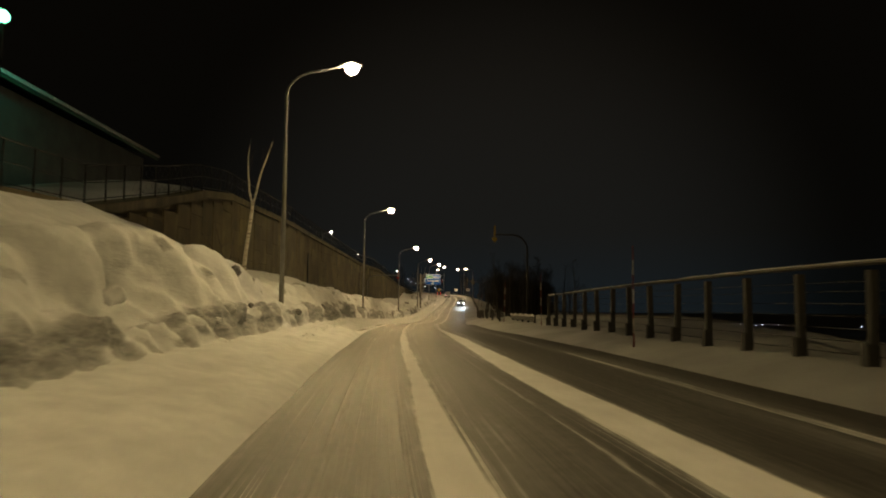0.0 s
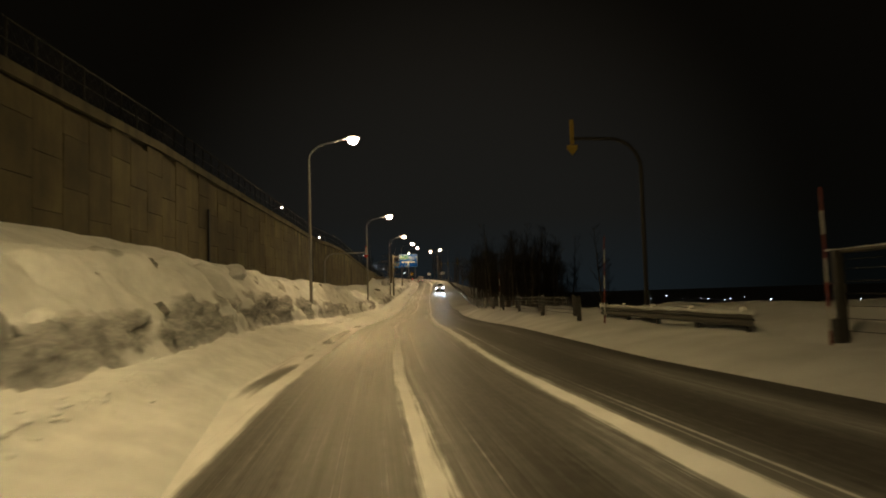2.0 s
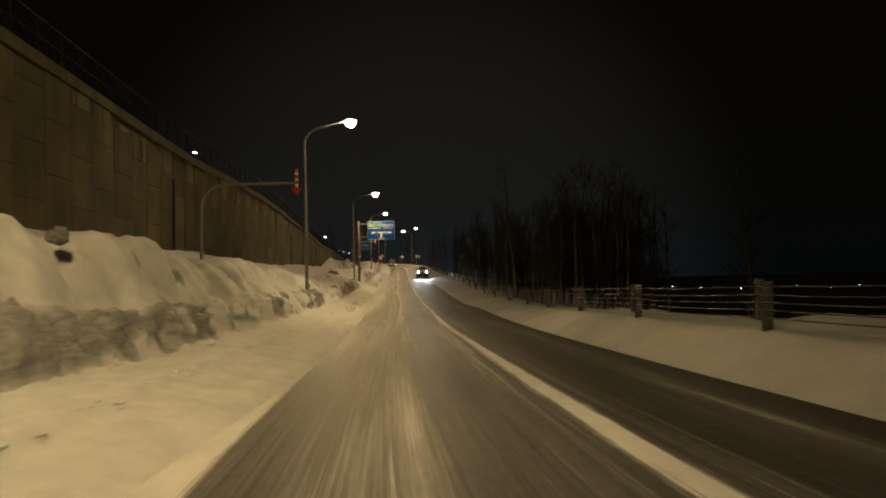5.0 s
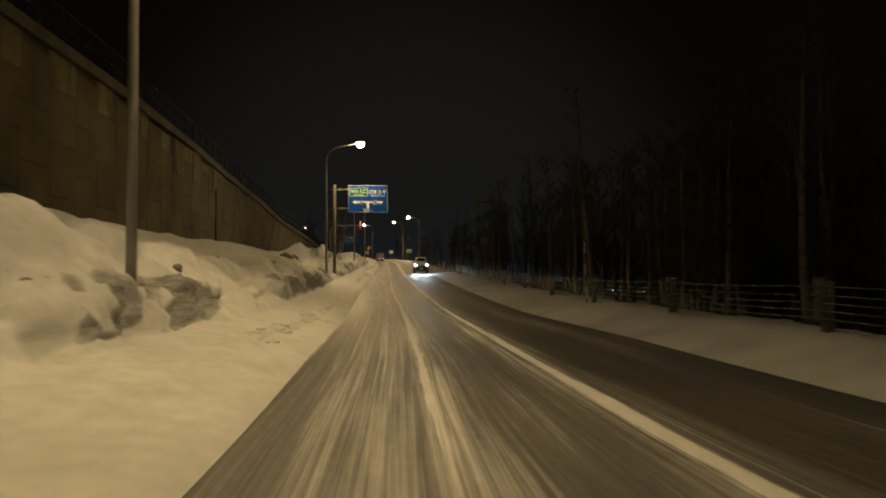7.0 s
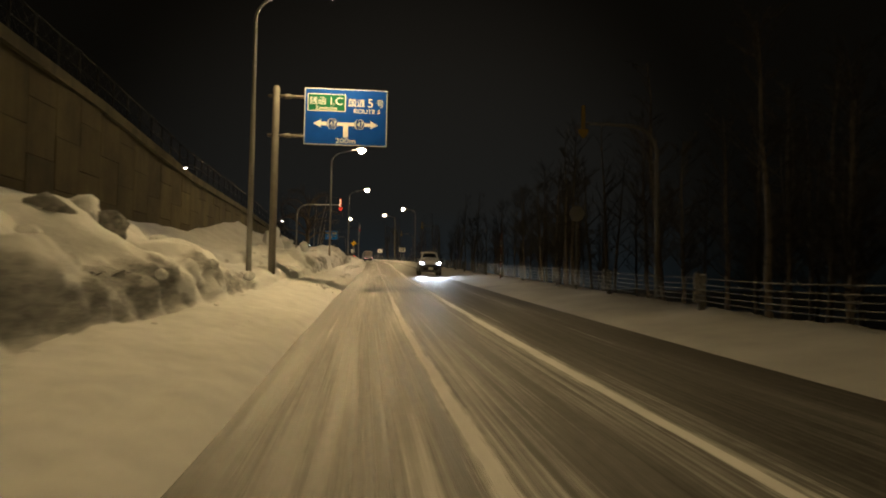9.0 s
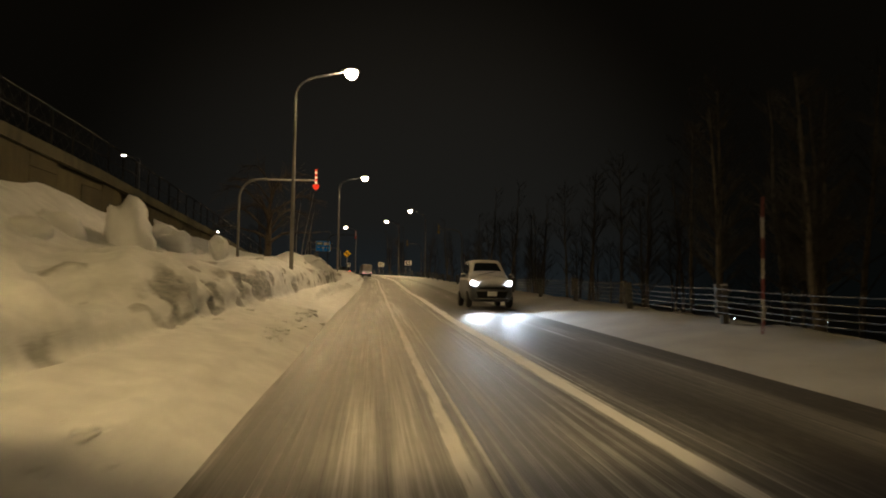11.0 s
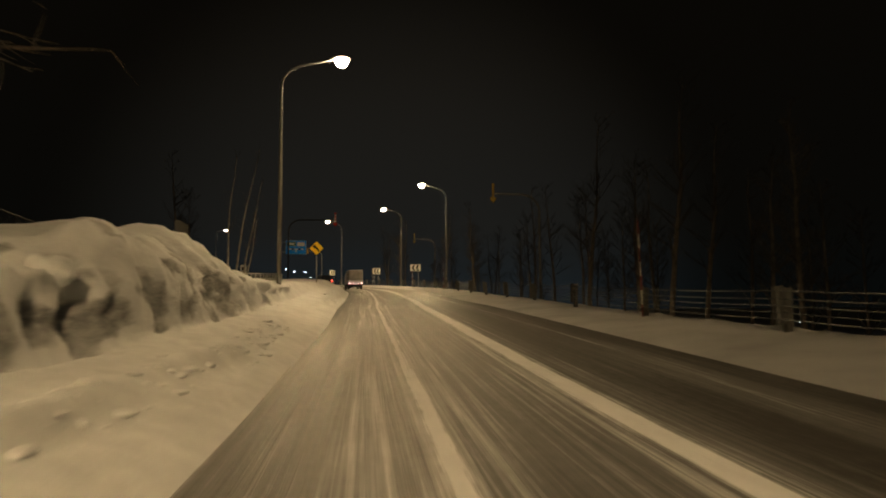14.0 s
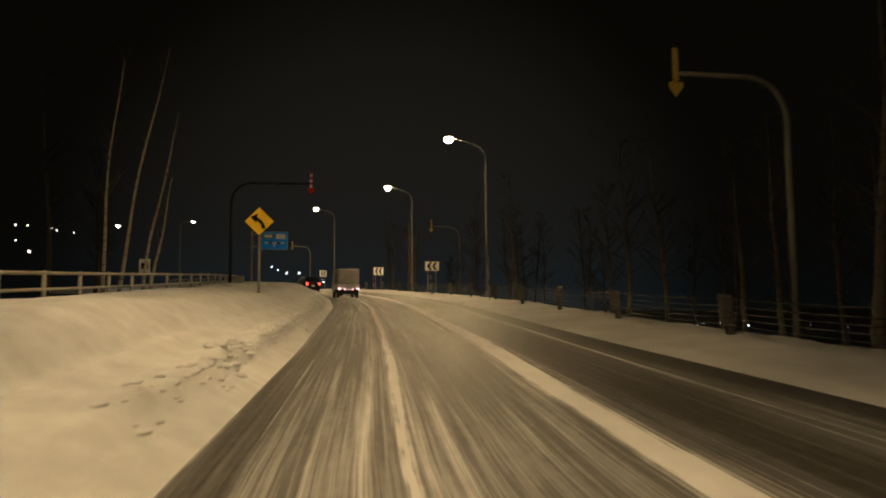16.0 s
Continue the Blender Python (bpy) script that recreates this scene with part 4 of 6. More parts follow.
def snow_pole(m, lean=0.0):
    sp = thing("snow_pole", m, "slim red and white snow pole beside the guard cable", "snow pole", "snow poles on the verge")
    z = 0.0
    for k in range(7):
        part("band", a_tube([(lean * z, 0, z), (lean * (z + .38), 0, z + .38)], .018 if z > 1 else .024, 8), POLERED if k % 2 == 0 else POLEWHITE, sp)
        z += .38
    return sp


def build_snow_poles():
    rng = random.Random(9)
    first = snow_pole(frame_at(18.6, 6.4, .1))
    for s, l in ((34.4, 7.0), (43.2, 6.15), (64.2, 6.1), (104.3, 7.0), (145.0, 7.1), (187.0, 7.15), (226.5, 7.0), (243.0, 7.1), (262.0, 6.9)):
        copy_thing(first, frame_at(s, l, .1) @ pose(0, 0, 0, rng.uniform(-2, 2), rng.uniform(-3, 3), 0))


POSTS = (46.0, 51.9, 57.8, 63.9, 69.4, 75.1, 80.9, 86.5, 92.2, 98.1, 104.4, 110.4, 116.2, 122.8, 129.1, 135.6, 141.9, 147.3, 152.6, 157.9, 163.1, 169.1, 175.0, 181.1, 187.3, 193.4, 199.2, 204.9, 210.8, 216.4, 221.7, 226.8)


def build_guard_cable():
    """Concrete posts with a steel bracket on the road side that carries five cables."""
    rail = thing("guard_cable", Matrix.Identity(4), "guard cable of five wires on concrete posts in snow", "guard cable")
    post = mesh_of("post", a_box(-.07, .07, -.075, .075, -1.0, .80, bevel=.02), POSTC)
    bracket = mesh_of("bracket", a_box(-.185, -.073, -.055, .055, .16, .84, bevel=.014), POSTC)
    cap = mesh_of("post_snow", a_box(-.075, .065, -.07, .07, .79, .825, bevel=.016), VERGE)
    stations = list(POSTS) + list(np.arange(232.4, 300, 5.6))
    rng = random.Random(4)
    for n, st in enumerate(stations):
        m = frame_at(st, float(VERGE_L(st)), float(VERGE_H(st)) + rng.uniform(-.03, .03)) @ pose(0, 0, 0, rng.uniform(-1.5, 1.5), rng.uniform(-3.5, 2.0), rng.uniform(-5, 5))
        ob = new("post", post)
        ob.parent, ob.matrix_basis = rail, m
        held = new("bracket", bracket)
        held.parent = ob
        if n % 4 == 1:
            lid = new("post_snow", cap)
            lid.parent = ob
    for h in (.24, .36, .48, .60, .74):
        pts = []
        for a, b in zip(stations, stations[1:]):
            for k in range(4):
                st = a + (b - a) * k / 4
                pts.append(tuple(float(v) for v in place(st, float(VERGE_L(st)) - .195, float(VERGE_H(st)) + h - .03 * math.sin(math.pi * k / 4))))
        part("cable", a_tube(pts, .012, 5), WIRE, rail)


def build_snow_fence():
    """Tall fence with a snow-dusted top rail where the road begins."""
    fence = thing("snow_fence", Matrix.Identity(4), "tall dark roadside fence with snow on its top rail", "fence")
    stations = np.arange(-12.6, 35.2, 1.82)
    L = 7.45
    rng = random.Random(8)
    post = mesh_of("post", a_box(-.07, .07, -.06, .06, -.1, 1.72, bevel=.012), BROWN)
    for st in stations:
        ob = new("post", post)
        ob.parent, ob.matrix_basis = fence, frame_at(st, L, .05) @ pose(0, 0, 0, rng.uniform(-1.2, 1.2), rng.uniform(-1.5, 1.5), rng.uniform(-4, 4))
    foot = mesh_of("footing", a_box(-.09, .09, -.08, .08, -.3, .60, bevel=.02), BROWN)
    for st in stations:
        ob = new("footing", foot)
        ob.parent, ob.matrix_basis = fence, frame_at(st, L - .06, .05) @ pose(0, 0, 0, rng.uniform(-1.5, 1.5), rng.uniform(-2, 2), 0)
    rise = curve_of([(14, .14), (32, 0)])
    line = [tuple(float(v) for v in place(st, L, 1.74 + float(rise(st)))) for st in stations]
    part("top_rail", a_tube(line, .04, 8), BROWN, fence)
    snow = [tuple(float(v) for v in place(st, L, 1.775 + float(rise(st)) + .014 * fbm(st * 1.7, 0, 3))) for st in np.arange(-12.6, 35.2, .3)]
    part("rail_snow", a_tube(snow, [.018 + .016 * max(-.8, fbm(st * .9, 4.0, 1)) for st in np.arange(-12.6, 35.2, .3)], 6), VERGE, fence, "thin line of snow lying on the rail", True)
    for h in (.45, .65, .85, 1.05, 1.25, 1.45, 1.6):
        part("wire", a_tube([tuple(float(v) for v in place(st, L, h)) for st in stations], .008, 4), DARKSTEEL, fence)


def build_guard_rail():
    rail = thing("guard_rail", Matrix.Identity(4), "short low guard rail half buried in snow", "guard rail")
    L = 7.0
    prof = [(0, .42), (.05, .46), (.05, .52), (0, .56), (.05, .60), (.05, .66), (0, .70)]
    bm = bmesh.new()
    rows = []
    for st in np.arange(36.6, 46.5, .8):
        rows.append([bm.verts.new([float(v) for v in place(st, L - d, h)]) for d, h in prof] + [bm.verts.new([float(v) for v in place(st, L - d + .012, h)]) for d, h in prof[::-1]])
    n = len(rows[0])
    for a, b in zip(rows, rows[1:]):
        for k in range(n):
            bm.faces.new((a[k], b[k], b[(k + 1) % n], a[(k + 1) % n]))
    bm.faces.new(rows[0])
    bm.faces.new(rows[-1][::-1])
    bmesh.ops.recalc_face_normals(bm, faces=bm.faces)
    part("beam", bm, BROWN, rail)
    capped = np.arange(36.6, 46.4, .3)
    part("beam_snow", a_tube([tuple(float(v) for v in place(st, L - .01, .70 + .02 * fbm(st * 1.3, 2.0, 3))) for st in capped], [.06 + .035 * fbm(st * .8, 6.0, 1) for st in capped], 7), VERGE, rail, "snow lying along the beam", True)
    for st in np.arange(37, 46.6, 2.3):
        x, y, z = (float(v) for v in place(st, L + .1))
        part("post", a_tube([(x, y, z - .2), (x, y, z + .7)], .06, 8), POLEGREY, rail)
        x, y, z = (float(v) for v in place(st, L - .03, .76))
        part("reflector", a_box(x - .05, x + .05, y - .02, y + .02, z - .05, z + .05), WHITE, rail, "white reflector")


def build_pipe_rail():
    rail = thing("pipe_railing", Matrix.Identity(4), "cream two-rail pipe railing above the snow bank", "railing")
    L = -7.0
    stations = np.arange(184.5, 300, 1.95)
    for h, r in ((1.44, .04), (1.08, .034)):
        part("rail", a_tube([tuple(float(v) for v in place(st, L, h)) for st in stations], r, 8), CREAM, rail, smooth=True)
    post = mesh_of("post", a_tube([(0, 0, -.3), (0, 0, 1.47), (0, 0, 1.50)], [.048, .048, .03], 8), CREAM)
    for st in stations:
        ob = new("post", post)
        ob.parent, ob.matrix_basis = rail, frame_at(st, L, 0)


# ---- signs ----
def direction_sign(s, label, detailed, shade=BLUE):
    post_l, x0, x1, z0, z1 = -3.45, -2.45, .44, 5.23, 7.23
    sign = thing("direction_sign", frame_at(s, 0, 0), label, "road sign", "blue direction signs")
    part("post", a_tube([(post_l, .12, -.6), (post_l, .12, 7.2), (post_l, .12, 7.28)], [.125, .125, .07], 14), SIGNPOST, sign, smooth=True)
    for z in (5.52, 6.92):
        part("arm", a_tube([(post_l - .28, .12, z), (x1 - .4, .12, z)], .055, 10), SIGNPOST, sign, smooth=True)
        part("clamp", a_tube([(post_l + .32, .12, z), (post_l + .52, .12, z)], .085, 10), SIGNPOST, sign)
    plate = part("panel", a_slab(rect(x0, x1, z0, z1), .0, .035), SIGNWHITE, sign, "white-edged sign plate")
    face = part("face", a_slab(rect(x0 + .025, x1 - .025, z0 + .025, z1 - .025), -.006, .0), shade, sign, "blue sign face")
    w, hgt = x1 - x0, z1 - z0

    def px(u):
        return x0 + u * w

    def pz(v):
        return z1 - v * hgt

    part("green_plate_edge", a_slab(rect(px(.035), px(.495), pz(.405), pz(.095)), -.010, -.006), SIGNWHITE, sign)
    part("green_plate", a_slab(rect(px(.045), px(.485), pz(.392), pz(.108)), -.014, -.010), GREEN, sign, "green motorway plate")
    arrow_z = pz(.625)
    bar = .058
    part("arrow_bar", a_slab(rect(px(.18), px(.82), arrow_z - bar, arrow_z + bar), -.011, -.006), SIGNWHITE, sign)
    part("arrow_stem", a_slab(rect(px(.47), px(.53), pz(.86), arrow_z - bar), -.011, -.006), SIGNWHITE, sign)
    part("arrow_tip", a_slab([(px(.11), arrow_z), (px(.205), arrow_z - .15), (px(.19), arrow_z), (px(.205), arrow_z + .15)][:], -.011, -.006), SIGNWHITE, sign)
    part("arrow_tip", a_slab([(px(.89), arrow_z), (px(.795), arrow_z + .15), (px(.81), arrow_z), (px(.795), arrow_z - .15)], -.011, -.006), SIGNWHITE, sign)
    for u in (.335, .665):
        part("shield_edge", a_slab(ngon(px(u), arrow_z, .205, 6), -.016, -.011), SIGNWHITE, sign)
        part("shield", a_slab(ngon(px(u), arrow_z, .188, 6), -.020, -.016), NAVY, sign, "dark hexagonal route shield")
        if detailed:
            lettering("147", px(u), arrow_z, .19, -.024, SIGNWHITE, sign, .29)
    if detailed:
        lettering("\u92ad\u51fd", px(.155), pz(.225), .27, -.018, SIGNWHITE, sign, .56)
        lettering("I.C", px(.385), pz(.22), .27, -.018, SIGNWHITE, sign, .42)
        lettering("Zenibako", px(.26), pz(.35), .13, -.018, SIGNWHITE, sign, .76)
        lettering("\u56fd\u9053", px(.63), pz(.24), .28, -.010, SIGNWHITE, sign, .56)
        lettering("5", px(.795), pz(.235), .30, -.010, SIGNWHITE, sign, .17)
        lettering("\u53f7", px(.915), pz(.24), .28, -.010, SIGNWHITE, sign, .26)
        lettering("ROUTE 5", px(.755), pz(.385), .15, -.010, SIGNWHITE, sign, .92)
        lettering("200m", px(.50), pz(.92), .18, -.010, SIGNWHITE, sign, .70)
    else:
        part("writing_bar", a_slab(rect(px(.56), px(.92), pz(.40), pz(.12)), -.010, -.006), SIGNWHITE, sign)
        part("writing_bar", a_slab(rect(px(.10), px(.42), pz(.33), pz(.17)), -.018, -.014), SIGNWHITE, sign)
    return sign


def curve_sign():
    sign = thing("curve_sign", frame_at(213.4, -3.16, 0), "yellow diamond warning sign with a black left-bend arrow", "road sign")
    part("post", a_tube([(0, .06, -.5), (0, .06, 3.42)], .04, 10), STEEL, sign, smooth=True)
    z = 3.08
    part("plate", a_slab([(0, z - .46), (.46, z), (0, z + .46), (-.46, z)], -.0, .012), BLACK, sign)
    part("face", a_slab([(0, z - .44), (.44, z), (0, z + .44), (-.44, z)], -.006, 0), YELLOW, sign, "yellow sign face")
    outer = []
    inner = []
    for k in range(9):
        a = radians(2 + 70 * k / 8)
        cx, cz, r = -.20, z - .24, .33
        outer.append((cx + (r + .052) * math.cos(a), cz + (r + .052) * math.sin(a)))
        inner.append((cx + (r - .052) * math.cos(a), cz + (r - .052) * math.sin(a)))
    bm = bmesh.new()
    for k in range(8):
        slab(bm, [outer[k], outer[k + 1], inner[k + 1], inner[k]], -.010, -.006)
    bmesh.ops.remove_doubles(bm, verts=bm.verts, dist=.0005)
    part("arrow_shaft", bm, BLACK, sign)
    part("arrow_tip", a_slab([(-.28, z + .13), (-.05, z + .25), (-.09, z - .05)], -.010, -.006), BLACK, sign)


def chevron_board(m):
    board = thing("chevron_board", m, "white bend board with black chevrons on two posts", "road sign", "chevron boards round the bend")
    for x in (-.38, .38):
        part("post", a_tube([(x, .05, -.5), (x, .05, 2.85)], .035, 8), STEEL, board)
    part("plate", a_slab(rect(-.66, .66, 2.06, 2.88), -.004, .02), SHEET, board)
    for k in range(2):
        x = -.50 + k * .50
        part("chevron", a_slab([(x, 2.47), (x + .26, 2.82), (x + .50, 2.82), (x + .24, 2.47), (x + .50, 2.12), (x + .26, 2.12)], -.010, -.004), BLACK, board, "black chevron")
    return board


def build_signs():
    direction_sign(131.75, "blue direction sign on a steel arm with white arrows", True)
    far = direction_sign(270.4, "distant blue direction sign beside the bend", False, FARBLUE)
    far.matrix_basis = frame_at(270.4, -.9, -.62, -8)
    curve_sign()
    first = chevron_board(frame_at(250.9, 9.35, 0, 4))
    copy_thing(first, frame_at(262.5, 7.6, -.3, 22))
    copy_thing(first, frame_at(279.0, 6.8, -.3, 30))
    small = thing("small_sign", frame_at(222, -9.0, 0), "small plain white sign on a post beyond the railing", "road sign")
    part("post", a_tube([(0, .03, -1), (0, .03, 2.1)], .03, 8), STEEL, small)
    part("plate", a_slab(rect(-.22, .22, 1.45, 2.1), -.004, .016), WHITE, small)
    part("picture_bar", a_slab(rect(-.14, .14, 1.68, 1.95), -.008, -.004), BLACK, small)
    rsign = thing("back_of_sign", frame_at(133.2, 7.83, 0), "round road sign seen from behind on a grey post", "road sign")
    part("post", a_tube([(0, 0, -1), (0, 0, 3.4)], .032, 8), POLEGREY, rsign)
    part("disc", a_slab(ngon(0, 3.15, .3, 24), -.047, -.033), POLEGREY, rsign)
    stub = thing("buried_marker", frame_at(187.0, -4.72, 0, 12), "small grey marker plate standing out of the snow bank", "road marker")
    part("post", a_tube([(0, .03, 1.0), (0, .03, 2.5)], .028, 8), POLEGREY, stub)
    part("plate", a_slab([(-.16, 2.20), (.16, 2.14), (.16, 2.52), (-.10, 2.66), (-.16, 2.60)], -.008, .006), POLEGREY, stub)


# ---- trees ----
def grow(bm, a, d, length, radius, depth, rng, sides, spread, kids):
    pts, rad = [a], [radius]
    p, way = a.copy(), d.copy()
    steps = 4 if depth else 3
    for k in range(steps):
        way = (way + Vector((rng.uniform(-1, 1), rng.uniform(-1, 1), rng.uniform(-.2, .6))) * .10).normalized()
        p = p + way * length / steps
        pts.append(p.copy())
        rad.append(radius * (1 - .62 * (k + 1) / steps))
    tube(bm, pts, rad, sides, False)
    return pts, rad, way


def bare_tree(name, m, height, seed, label, bark, fork=False, dense=1.0, group=""):
    rng = random.Random(seed)
    tree = thing(name, m, label, "tree", group)
    trunk = bmesh.new()
    crown = bmesh.new()
    lines = []
    base = Vector((0, 0, -.6))
    r0 = height * (.009 if fork else .0115) + .02
    if fork:
        mid = Vector((.18, 0, height * .46))
        tube(trunk, [base, Vector((.0, 0, height * .15)), Vector((.10, .05, height * .3)), mid], [r0 * 1.15, r0, r0 * .9, r0 * .8], 9, False)
        for side in (-1, 1):
            pts = [mid]
            for k in range(1, 5):
                pts.append(mid + Vector((side * .17 * k + .06 * k * (side > 0), rng.uniform(-.1, .1), height * .125 * k)))
            tube(trunk, pts, [r0 * .62, r0 * .46, r0 * .32, r0 * .18, .005], 7, False)
            lines.append((pts, r0 * .16))
    else:
        pts, p = [base], base.copy()
        lean = Vector((rng.uniform(-.05, .05), rng.uniform(-.05, .05), 1))
        for k in range(1, 9):
            p = p + (lean + Vector((rng.uniform(-.07, .07), rng.uniform(-.07, .07), 0))) * (height + .6) / 8
            pts.append(p.copy())
        tube(trunk, pts, [r0 * (1 - .93 * k / 8) + .004 for k in range(9)], 8, False)
        lines.append((pts, r0 * .26))
    for pts, r in lines:
        count = int((22 if not fork else 6) * dense)
        for _ in range(count):
            t = rng.uniform(.28 if not fork else .15, .98)
            i = min(int(t * (len(pts) - 1)), len(pts) - 2)
            a = pts[i].lerp(pts[i + 1], t * (len(pts) - 1) - i)
            ang = rng.uniform(0, 2 * math.pi)
            d = Vector((math.cos(ang), math.sin(ang), rng.uniform(.5, 1.3) + (1.2 if fork else 0))).normalized()
            ln = height * rng.uniform(.12, .26) * (1.15 - t * .75)
            bp, _, way = grow(crown, a, d, ln, r * (1 - .75 * t) + (.003 if fork else .006), 1, rng, 5, .5, 3)
            for _ in range(int(4 * dense)):
                q = rng.uniform(.25, 1)
                j = min(int(q * (len(bp) - 1)), len(bp) - 2)
                b = bp[j].lerp(bp[j + 1], q * (len(bp) - 1) - j)
                d2 = (way + Vector((rng.uniform(-1, 1), rng.uniform(-1, 1), rng.uniform(-.3, .8))) * .8).normalized()
                bp2, _, w2 = grow(crown, b, d2, ln * rng.uniform(.3, .6), .009, 0, rng, 3, .5, 0)
                for _ in range(int(2 * dense)):
                    grow(crown, bp2[rng.randrange(1, 4)], (w2 + Vector((rng.uniform(-1, 1), rng.uniform(-1, 1), rng.uniform(-.4, .6)))).normalized(), ln * .22, .005, 0, rng, 3, .5, 0)
    part("trunk", trunk, bark, tree, smooth=True)
    part("crown", crown, bark if fork else NEEDLE, tree)
    return tree


def forked_birch():
    tree = thing("birch_tree", frame_at(32.4, -7.08, 2.4), "slim forked leafless birch with pale bark in the snow bank", "tree")
    rng = random.Random(3)
    fork = Vector((.30, 0, 3.3))
    trunk = [Vector((-.06, 0, -.5)), Vector((0, 0, .4)), Vector((.05, .03, 1.2)), Vector((.17, .05, 2.2)), fork]
    part("trunk", a_tube(trunk, [.115, .10, .09, .082, .075], 9), BIRCH, tree, smooth=True)
    stems = [[fork, Vector((.12, .05, 4.0)), Vector((.04, .1, 4.8)), Vector((.0, .1, 5.6)), Vector((.10, .15, 6.5))],
             [fork, Vector((.48, -.05, 4.0)), Vector((.66, -.1, 4.8)), Vector((.94, -.12, 5.6)), Vector((1.16, -.1, 6.3))]]
    for pts in stems:
        limb = part("limb", a_tube(pts, [.055, .047, .038, .026, .010], 7), BIRCH, tree, smooth=True)
        bm = bmesh.new()
        for k in range(7):
            i = rng.randrange(1, 4)
            a = pts[i].lerp(pts[i + 1], rng.random())
            d = Vector((rng.uniform(-.7, .7), rng.uniform(-.7, .7), 1.0)).normalized()
            grow(bm, a, d, rng.uniform(.4, .9), .008, 0, rng, 4, .5, 0)
        part("twig_spray", bm, NEEDLE, limb)
    shrub = thing("bare_shrub", frame_at(31.2, -7.5, 2.6), "dark leafless shrub bent over beside the birch", "shrub")
    for dx, dy, dz, bend in ((-.9, -1.0, 1.6, .5), (-.5, -2.0, 1.1, .6), (.2, .4, 2.0, .2), (-.2, -1.4, 2.0, .3)):
        bm = bmesh.new()
        pts = [Vector((dx * t, dy * t, -.4 + (dz + .4) * (t + bend * t * (1 - t)))) for t in (0, .25, .5, .75, 1.0)]
        tube(bm, pts, [.03, .026, .02, .014, .006], 6, False)
        for k in range(4):
            grow(bm, pts[rng.randrange(1, 4)], Vector((rng.uniform(-1, 1), rng.uniform(-1, 1), .6)).normalized(), rng.uniform(.3, .7), .008, 0, rng, 4, .5, 0)
        part("stem", bm, BARK, shrub)


def spreading_tree():
    """Broad leafless tree behind the bank, its limbs reaching out and drooping."""
    rng = random.Random(77)
    tree = thing("spreading_tree", frame_at(175.9, -6.75, 1.2), "broad leafless tree with drooping limbs behind the snow bank", "tree")
    trunk = [Vector((-.05, -.1, -.4)), Vector((0, 0, .5)), Vector((.02, .1, 1.3)), Vector((0, .15, 2.1)), Vector((.03, .2, 2.9)), Vector((.0, .3, 4.0)), Vector((.12, .3, 5.2))]
    part("trunk", a_tube(trunk, [.30, .25, .21, .19, .15, .10, .05], 10), LITBARK, tree, smooth=True)
    for k in range(15):
        up = 1.7 + 3.2 * (k / 14) ** 1.1
        i = max(j for j in range(len(trunk) - 1) if trunk[j].z <= up)
        a = trunk[i].lerp(trunk[i + 1], (up - trunk[i].z) / (trunk[i + 1].z - trunk[i].z))
        ang = k * 2.4 + rng.uniform(-.4, .4)
        reach = rng.uniform(2.3, 3.6) * (1.1 - .4 * k / 14)
        rise = rng.uniform(.8, 1.5) + .5 * k / 14
        pts = [a + Vector((math.cos(ang + .25 * t) * reach * t, math.sin(ang + .25 * t) * reach * t, rise * math.sin(t * 2.2) + .12 * math.sin(7 * t + k))) for t in np.linspace(0, 1, 8)]
        limb = part("limb", a_tube(pts, [.075 * (1 - .85 * j / 7) * (1.15 - .5 * k / 14) + .008 for j in range(8)], 7), LITBARK, tree, smooth=True)
        bm = bmesh.new()
        for _ in range(20):
            q = rng.uniform(.25, 1) * 6.99
            j = int(q)
            way = (pts[j + 1] - pts[j]).normalized()
            d = (way + Vector((rng.uniform(-.8, .8), rng.uniform(-.8, .8), rng.uniform(-.5, .45)))).normalized()
            bp, _, out = grow(bm, pts[j].lerp(pts[j + 1], q - j), d, rng.uniform(.5, 1.3), .014, 0, rng, 5, .4, 0)
            for _ in range(3):
                grow(bm, bp[rng.randrange(1, 4)], (out + Vector((rng.uniform(-.8, .8), rng.uniform(-.8, .8), rng.uniform(-.7, .3)))).normalized(), rng.uniform(.25, .6), .008, 0, rng, 3, .5, 0)
        part("twig_spray", bm, LITBARK, limb)


